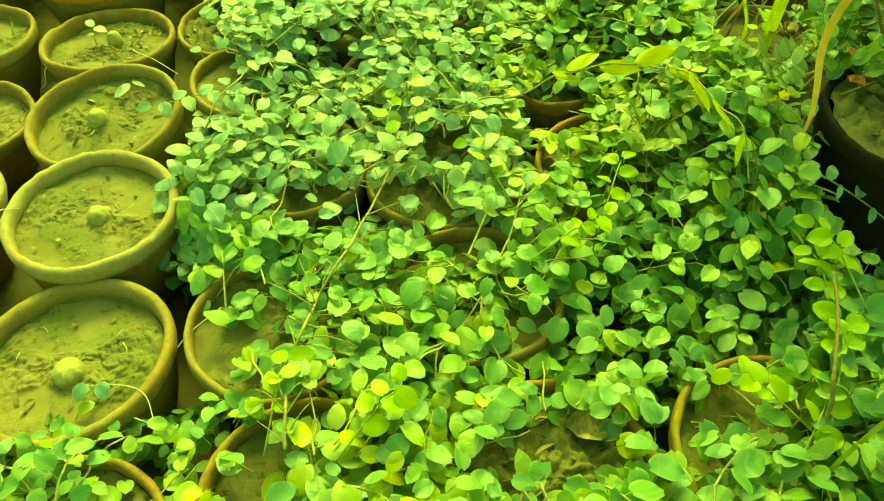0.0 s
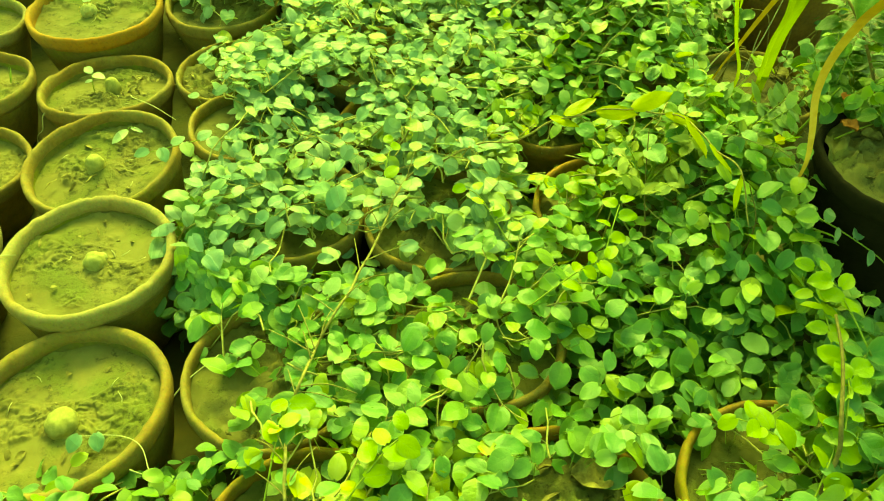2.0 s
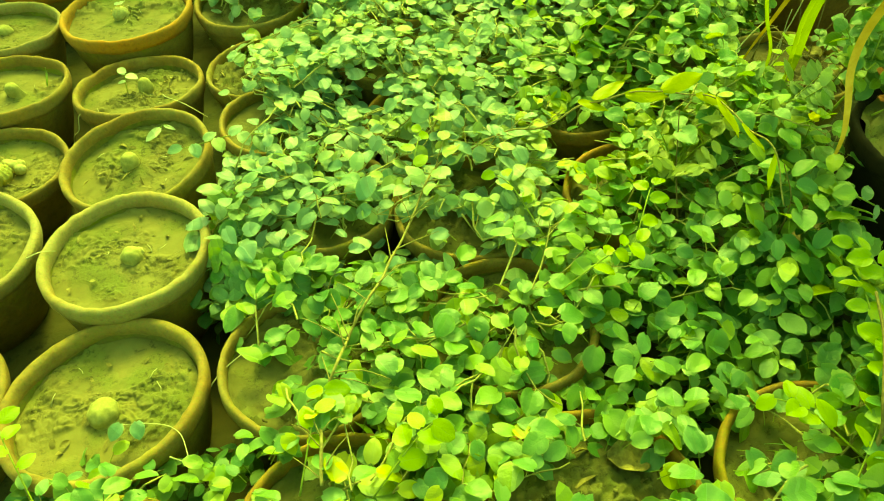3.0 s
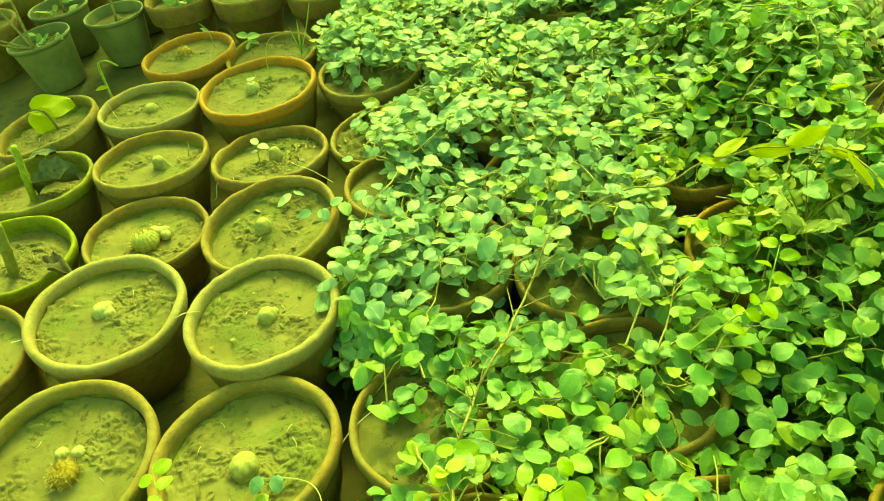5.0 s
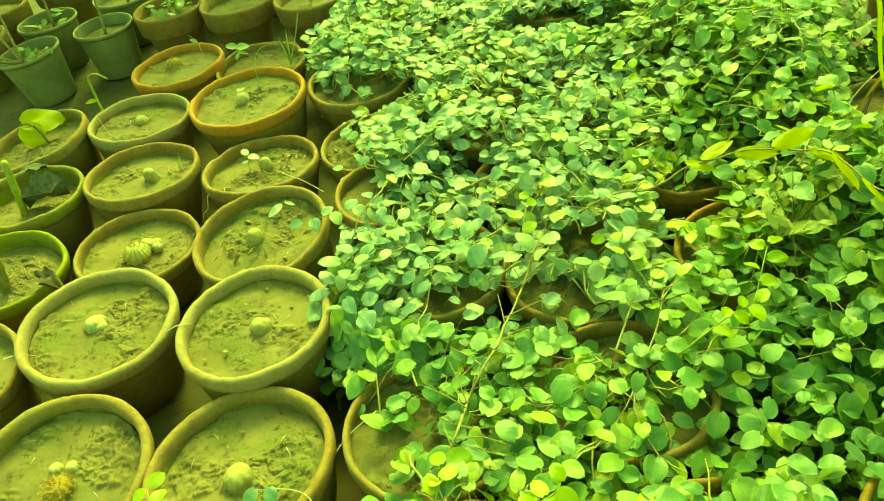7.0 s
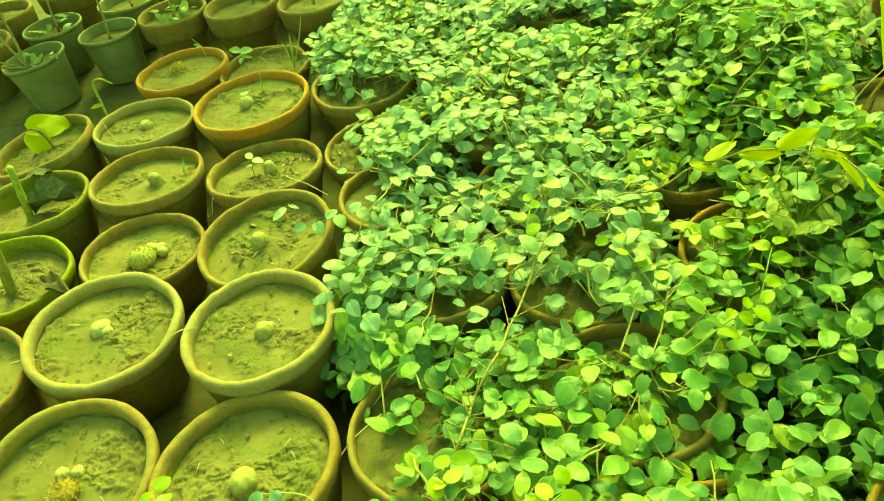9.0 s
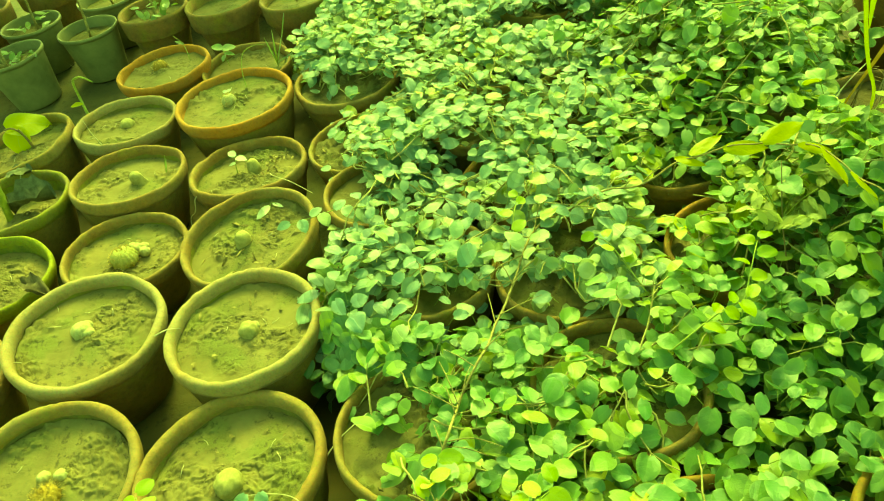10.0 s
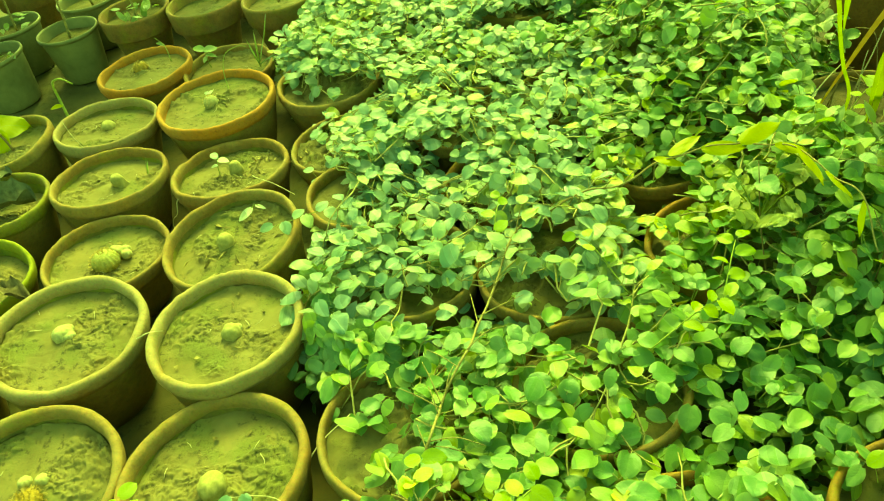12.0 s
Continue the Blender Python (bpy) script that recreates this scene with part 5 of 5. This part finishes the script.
grass_blade([(0.755, 0.965, 0.18), (0.748, 0.953, 0.25), (0.698, 0.913, 0.33), (0.641, 0.857, 0.42), (0.581, 0.785, 0.50), (0.51, 0.70, 0.58), (0.44, 0.61, 0.66)], 0.005, 0.0055, BLADE_GRASS, "narrow green grass blade among the figs")


# Fig-shaped blades in the green that has shade worked in.
SHADE_TONED_BLADES = [b.mesh("leaf", SHADE_TONED_LEAF) for b in FIG_BLADES]


def twig_bush(x, y, z, label, count, spread, high, leaf, size, seed, lean=(0, 0), share=1.0):
    r2 = random.Random(seed)
    base = Vector((x, y, z))
    ob = thing("leafy_weed", Matrix.Translation(base), label, "plant", "leafy weeds")
    for k in range(count):
        a = 2 * math.pi * k / count + r2.uniform(-0.4, 0.4)
        e = Vector((spread * math.cos(a) * r2.uniform(0.4, 1) + lean[0], spread * math.sin(a) * r2.uniform(0.4, 1) + lean[1], high * r2.uniform(0.6, 1)))
        line = curve_points([(0, 0, 0), e * 0.5 + Vector((0, 0, high * 0.12)), e], 5)
        g = Geo()
        g.tube(line, 0.0016, 0.0007, 4)
        part("stem", g, STEM_GREEN, ob)
        for q in range(3, len(line)):
            for side in (-1, 1):
                if r2.random() > share:
                    continue
                d = Vector((math.cos(a + side * 1.2), math.sin(a + side * 1.2), r2.uniform(-0.2, 0.3)))
                o = new("leaf", leaf[r2.randrange(len(leaf))])
                o.parent = ob
                o.matrix_basis = leaf_pose(line[q] + d * 0.004, d, (r2.gauss(0, 0.35), r2.gauss(-0.2, 0.35), 1), size * r2.uniform(0.75, 1.2))


twig_bush(0.79, 0.79, 0.26, "leafy green weed growing beside a tall pot", 7, 0.08, 0.12, FRESH_MESHES, 0.022, 21, (0.02, 0.0), 0.7)
twig_bush(0.85, 0.80, 0.265, "leafy dark weed growing out of a tall pot", 8, 0.10, 0.08, SHADE_TONED_BLADES, 0.028, 27, (-0.01, 0.0), 0.75)
twig_bush(0.93, 0.95, 0.14, "tangled green weed in a clay bowl", 7, 0.09, 0.06, SHADE_TONED_BLADES, 0.014, 22, share=0.35)
twig_bush(0.97, 1.03, 0.14, "thin-stemmed green weed in a clay bowl", 6, 0.07, 0.06, SHADE_TONED_BLADES, 0.015, 23, share=0.4)
twig_bush(1.07, 1.34, 0.27, "dark leafy weed in a red-brown pot", 9, 0.13, 0.12, SHADE_TONED_BLADES, 0.03, 28, share=0.7)
twig_bush(0.872, 1.235, 0.02, "dark leafy weed between clay pots", 8, 0.05, 0.21, SHADE_TONED_BLADES, 0.026, 30, share=0.7)
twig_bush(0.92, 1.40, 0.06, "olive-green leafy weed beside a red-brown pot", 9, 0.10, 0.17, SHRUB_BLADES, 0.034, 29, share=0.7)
twig_bush(0.66, 0.80, 0.20, "fern-like pale green weed among figs", 9, 0.08, 0.10, SHRUB_BLADES, 0.032, 24)
twig_bush(0.61, 0.36, 0.16, "upright yellow-green fig shoot over an orange bowl", 7, 0.07, 0.08, FRESH_MESHES, 0.032, 25, share=0.7)
twig_bush(0.79, 0.60, 0.012, "low dark green weed at the foot of a tall pot", 9, 0.12, 0.11, SHADE_TONED_BLADES, 0.032, 61, share=0.8)
twig_bush(0.91, 0.57, 0.012, "low dark green weed at the foot of a tall pot", 9, 0.12, 0.11, SHADE_TONED_BLADES, 0.032, 62, share=0.8)
sprout("creeping_sprig", "thin sprig with small green leaves over dark shade", [(0.69, 0.63, 0.24), (0.73, 0.61, 0.22), (0.77, 0.57, 0.20), (0.79, 0.53, 0.18)],
       [((0.71, 0.62, 0.232), (0.5, 0.8, 0.1), (0, -0.5, 1), 0.023, 0.7), ((0.725, 0.612, 0.225), (-0.5, -0.8, 0), (0, -0.4, 1), 0.022, 0.4), ((0.745, 0.598, 0.215), (0.6, 0.6, 0.1), (0.2, -0.5, 1), 0.025, 0.7),
        ((0.762, 0.58, 0.206), (-0.5, -0.8, 0), (0, -0.4, 1), 0.023, 0.5), ((0.78, 0.55, 0.19), (0.8, 0.3, 0.1), (0.2, -0.4, 1), 0.025, 0.7)], leaf_mat=FIG_LEAF, category="plant")
crumpled_leaf(0.785, 0.715, 0.300, 0.026, RED_LEAF, "rusty orange dead leaf on a weed", 20, 0.6)
crumpled_leaf(0.785, 0.755, 0.318, 0.024, RED_LEAF, "rusty orange dead leaf on a weed", -40, 0.6)


def yellow_flower(x, y, z):
    ob = thing("yellow_flower", Matrix.Translation((x, y, z)), "small yellow flower with five round petals", "flower")
    g = Geo()
    g.tube([(0, 0, -0.04), (0, 0, 0)], 0.0008, 0.0008, 5)
    part("stem", g, STEM_GREEN, ob)
    for k in range(5):
        o = part("petal", blade_geo(0.009, 0.008, 0.1, -0.1, 0.0, 0.2, rows=5), PETAL, ob)
        a = 2 * math.pi * k / 5
        o.matrix_basis = leaf_pose((0, 0, 0), (math.cos(a), math.sin(a), 0.3), (-0.3 * math.cos(a), -0.3 * math.sin(a) - 0.4, 1))


yellow_flower(0.664, 0.712, 0.305)


def dry_twig(pts, label="thin dry brown twig among weeds", r=0.0012, mat=STEM_BROWN):
    base = Vector(pts[0])
    ob = thing("dry_twig", Matrix.Translation(base), label, "twig", "dry twigs")
    g = Geo()
    g.tube([p - base for p in curve_points(pts)], r, r * 0.5, 5)
    part("stalk", g, mat, ob)


for k in range(14):
    a, x, y = rng.uniform(0, 6.28), rng.uniform(0.74, 1.02), rng.uniform(0.84, 1.12)
    l, up = rng.uniform(0.08, 0.2), rng.uniform(0.03, 0.14)
    dry_twig([(x, y, 0.13), (x + 0.4 * l * math.cos(a), y + 0.4 * l * math.sin(a), 0.13 + up), (x + l * math.cos(a), y + l * math.sin(a), 0.13 + up * rng.uniform(0.6, 1.5))])
dry_twig([(0.833, 1.06, 0.12), (0.84, 1.06, 0.192), (0.853, 1.06, 0.24), (0.864, 1.06, 0.297), (0.872, 1.06, 0.34)], "thin pale dry stem standing in a bowl", 0.0014, ROOT)
dry_twig([(0.824, 1.03, 0.12), (0.82, 1.03, 0.22), (0.819, 1.03, 0.248), (0.821, 1.03, 0.273)], "thin pale dry stem standing in a bowl", 0.0012, ROOT)
dry_twig([(0.655, 0.95, 0.20), (0.674, 0.95, 0.242), (0.699, 0.95, 0.285), (0.727, 0.95, 0.316)], "thin pale dry stem leaning over the figs", 0.0014, ROOT)
dry_twig([(0.87, 1.0, 0.12), (0.896, 1.0, 0.248), (0.905, 1.0, 0.276), (0.914, 1.0, 0.312)], "thin dark stem standing among weeds", 0.0013)
dry_twig([(0.74, 0.78, 0.24), (0.759, 0.78, 0.273), (0.772, 0.78, 0.302), (0.788, 0.78, 0.328)], "green stem leaning over a tall pot", 0.0022, STEM_GREEN)
for k, (x, y) in enumerate(((0.80, 0.70), (0.83, 0.64), (0.87, 0.68), (0.82, 0.74), (0.90, 0.72), (0.86, 0.60), (0.79, 0.66), (0.91, 0.63), (0.845, 0.705), (0.88, 0.76))):
    crumpled_leaf(x, y, 0.268, 0.016 + 0.004 * (k % 4), DRY_LEAF, "shrivelled brown leaf scrap on dark soil", 77 * k, 0.9)
dry_twig([(0.775, 0.735, 0.274), (0.82, 0.745, 0.279), (0.865, 0.757, 0.277)], "thin green stem lying across dark soil", 0.0016, STEM_GREEN)
for x, y, turn in ((0.955, 1.085, 20), (0.965, 1.05, 140), (1.0, 1.06, 250), (0.985, 1.01, 75), (0.945, 1.0, 310), (0.93, 1.04, 190)):
    crumpled_leaf(x, y, 0.126, 0.034, DRY_LEAF, "curled brown dead leaf in a weedy bowl", turn, 0.9)
dry_twig([(0.50, 0.70, 0.16), (0.505, 0.745, 0.22), (0.515, 0.79, 0.29)], "thin brown twig standing among figs")
dry_twig([(0.60, 0.62, 0.19), (0.602, 0.625, 0.25), (0.585, 0.64, 0.30)], "thin brown twig standing among figs")
dry_twig([(0.505, 0.272, 0.13), (0.521, 0.292, 0.17), (0.540, 0.315, 0.215), (0.545, 0.337, 0.245), (0.577, 0.396, 0.262), (0.60, 0.45, 0.268)], "green-brown shoot climbing over the figs", 0.0034)
FERN_LEAF = leaf_material("pale_fern_leaf", [(0.0, (0.34, 0.38, 0.10)), (0.6, (0.46, 0.47, 0.14)), (1.0, (0.40, 0.34, 0.12))], through_light=0.4, dusty=0.3)
FERN_BLADES = [blade_geo(1.0, w, 0.3, 0.25, 0.02, 0.9, rows=5, wave=0.05, seed=w * 9).mesh("leaf", FERN_LEAF) for w in (0.38, 0.5)]
twig_bush(0.515, 0.765, 0.20, "pale yellowing fern-like weed among figs", 7, 0.075, 0.075, FERN_BLADES, 0.027, 31, share=0.6)
twig_bush(0.60, 0.78, 0.24, "pale yellowing fern-like weed among figs", 6, 0.07, 0.07, FERN_BLADES, 0.026, 32, share=0.6)
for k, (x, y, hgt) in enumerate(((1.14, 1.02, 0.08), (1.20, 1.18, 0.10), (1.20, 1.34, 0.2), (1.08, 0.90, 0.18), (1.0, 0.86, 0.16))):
    twig_bush(x, y, 0.02, "thin-stemmed dark green weed on shaded earth", 9, 0.13, hgt + 0.08, SHADE_TONED_BLADES, 0.024, 40 + k, share=0.6)


def corner_shrub():
    """A leafy shrub in the tall dark pot, whose lower branches hang into view."""
    base = Vector((0.86, 0.73, 0.26))
    ob = thing("leafy_shrub", Matrix.Translation(base), "dark green leafy shrub growing in a tall dark pot", "plant")
    r2 = random.Random(77)
    for k in range(9):
        a = 0.75 + r2.uniform(-0.9, 0.9)
        e = Vector((math.cos(a), math.sin(a), 0)) * r2.uniform(0.14, 0.34) + Vector((0, 0, r2.uniform(0.14, 0.40)))
        line = curve_points([(0, 0, 0), e * 0.45 + Vector((0, 0, 0.05)), e], 7)
        g = Geo()
        g.tube(line, 0.003, 0.0012, 5)
        stem = part("stem", g, STEM_BROWN, ob)
        for q in range(4, len(line)):
            for side in (-1, 1):
                for j in range(2):
                    h = a + side * r2.uniform(0.5, 1.6)
                    d = Vector((math.cos(h), math.sin(h), r2.uniform(-0.4, 0.3)))
                    o = new("leaf", SHADE_TONED_BLADES[r2.randrange(8)])
                    o.parent = stem
                    o.matrix_basis = leaf_pose(line[q] + d * r2.uniform(0.004, 0.03), d, (r2.gauss(0, 0.4), r2.gauss(-0.1, 0.4), 1), r2.uniform(0.024, 0.036))
    # Crown added above the view, to cast shade on the right-hand figs.
    trunk = Geo()
    trunk.tube(curve_points([(0, 0, 0), (0.01, 0.03, 0.15), (0.0, 0.11, 0.34)], 6), 0.006, 0.003, 7)
    trunk_ob = part("stem", trunk, STEM_BROWN, ob)
    for k in range(48):
        d = Vector((r2.gauss(0, 1), r2.gauss(0, 1), r2.gauss(0, 0.7))).normalized() * 0.15 * r2.uniform(0.2, 1.0) ** 0.6
        o = new("leaf", SHADE_TONED_BLADES[r2.randrange(8)])
        o.parent = trunk_ob
        o.matrix_basis = leaf_pose(Vector((0.0, 0.11, 0.33)) + d, (d.x, d.y, -0.05), (r2.gauss(0, 0.4), r2.gauss(0, 0.4), 1), r2.uniform(0.05, 0.08))


corner_shrub()


# ---- fresh lime-green shoots of the figs ----
LIME_LEAF = leaf_material("lime_young_fig_leaf", [(0.0, (0.24, 0.36, 0.02)), (1.0, (0.36, 0.43, 0.03))], through_light=0.42, dusty=0.12, shade=0.25)
LIME_MESHES = [b.mesh("leaf", LIME_LEAF) for b in FIG_BLADES[:5]]


def lime_shoot(x, y, z, count, size, heading, seed):
    r2 = random.Random(seed)
    ob = thing("fig_shoot", Matrix.Translation((x, y, z)), "fresh lime-green shoot of creeping fig with soft leaves", "plant", "fig shoots")
    line = curve_points([(-0.05 * math.cos(heading), -0.05 * math.sin(heading), -0.03), (0, 0, 0), (0.03 * math.cos(heading), 0.03 * math.sin(heading), 0.012), (0.055 * math.cos(heading), 0.055 * math.sin(heading), 0.008)], 5)
    g = Geo()
    g.tube(line, 0.0012, 0.0007, 5)
    part("stem", g, STEM_GREEN, ob)
    for k in range(count):
        p = line[min(len(line) - 1, 4 + k * (len(line) - 5) // max(1, count - 1))]
        h = heading + (1 if k % 2 else -1) * r2.uniform(0.5, 1.4)
        d = Vector((math.cos(h), math.sin(h), r2.uniform(-0.2, 0.2)))
        o = new("leaf", LIME_MESHES[r2.randrange(5)])
        o.parent = ob
        o.matrix_basis = leaf_pose(p + d * 0.004 + Vector((0, 0, 0.004)), d, (r2.gauss(0.05, 0.25), r2.gauss(-0.15, 0.25), 1), size * r2.uniform(0.75, 1.15))


for n, (x, y, z, count, size, heading) in enumerate(((-0.035, 0.445, 0.196, 5, 0.034, 1.2), (0.06, 0.40, 0.204, 6, 0.036, 0.6), (-0.36, 0.50, 0.17, 5, 0.030, 2.0), (0.60, 0.44, 0.238, 6, 0.034, 1.4), (0.34, 0.60, 0.222, 6, 0.030, 0.2),
                                                      (0.42, 0.66, 0.225, 5, 0.030, 1.0), (0.50, 0.34, 0.205, 6, 0.036, 2.4),
                                                      (0.28, 0.74, 0.215, 4, 0.028, 2.0), (0.15, 0.86, 0.212, 4, 0.028, 1.2), (0.722, 0.900, 0.268, 6, 0.036, 0.5), (0.62, 1.15, 0.215, 6, 0.032, 0.9), (0.45, 1.22, 0.21, 5, 0.03, 2.2), (0.565, 0.35, 0.235, 6, 0.036, 1.1), (0.625, 0.46, 0.262, 6, 0.034, 1.8), (0.52, 0.30, 0.20, 5, 0.036, 0.8))):
    lime_shoot(x, y, z, count, 0.78 * size, heading, 200 + n)
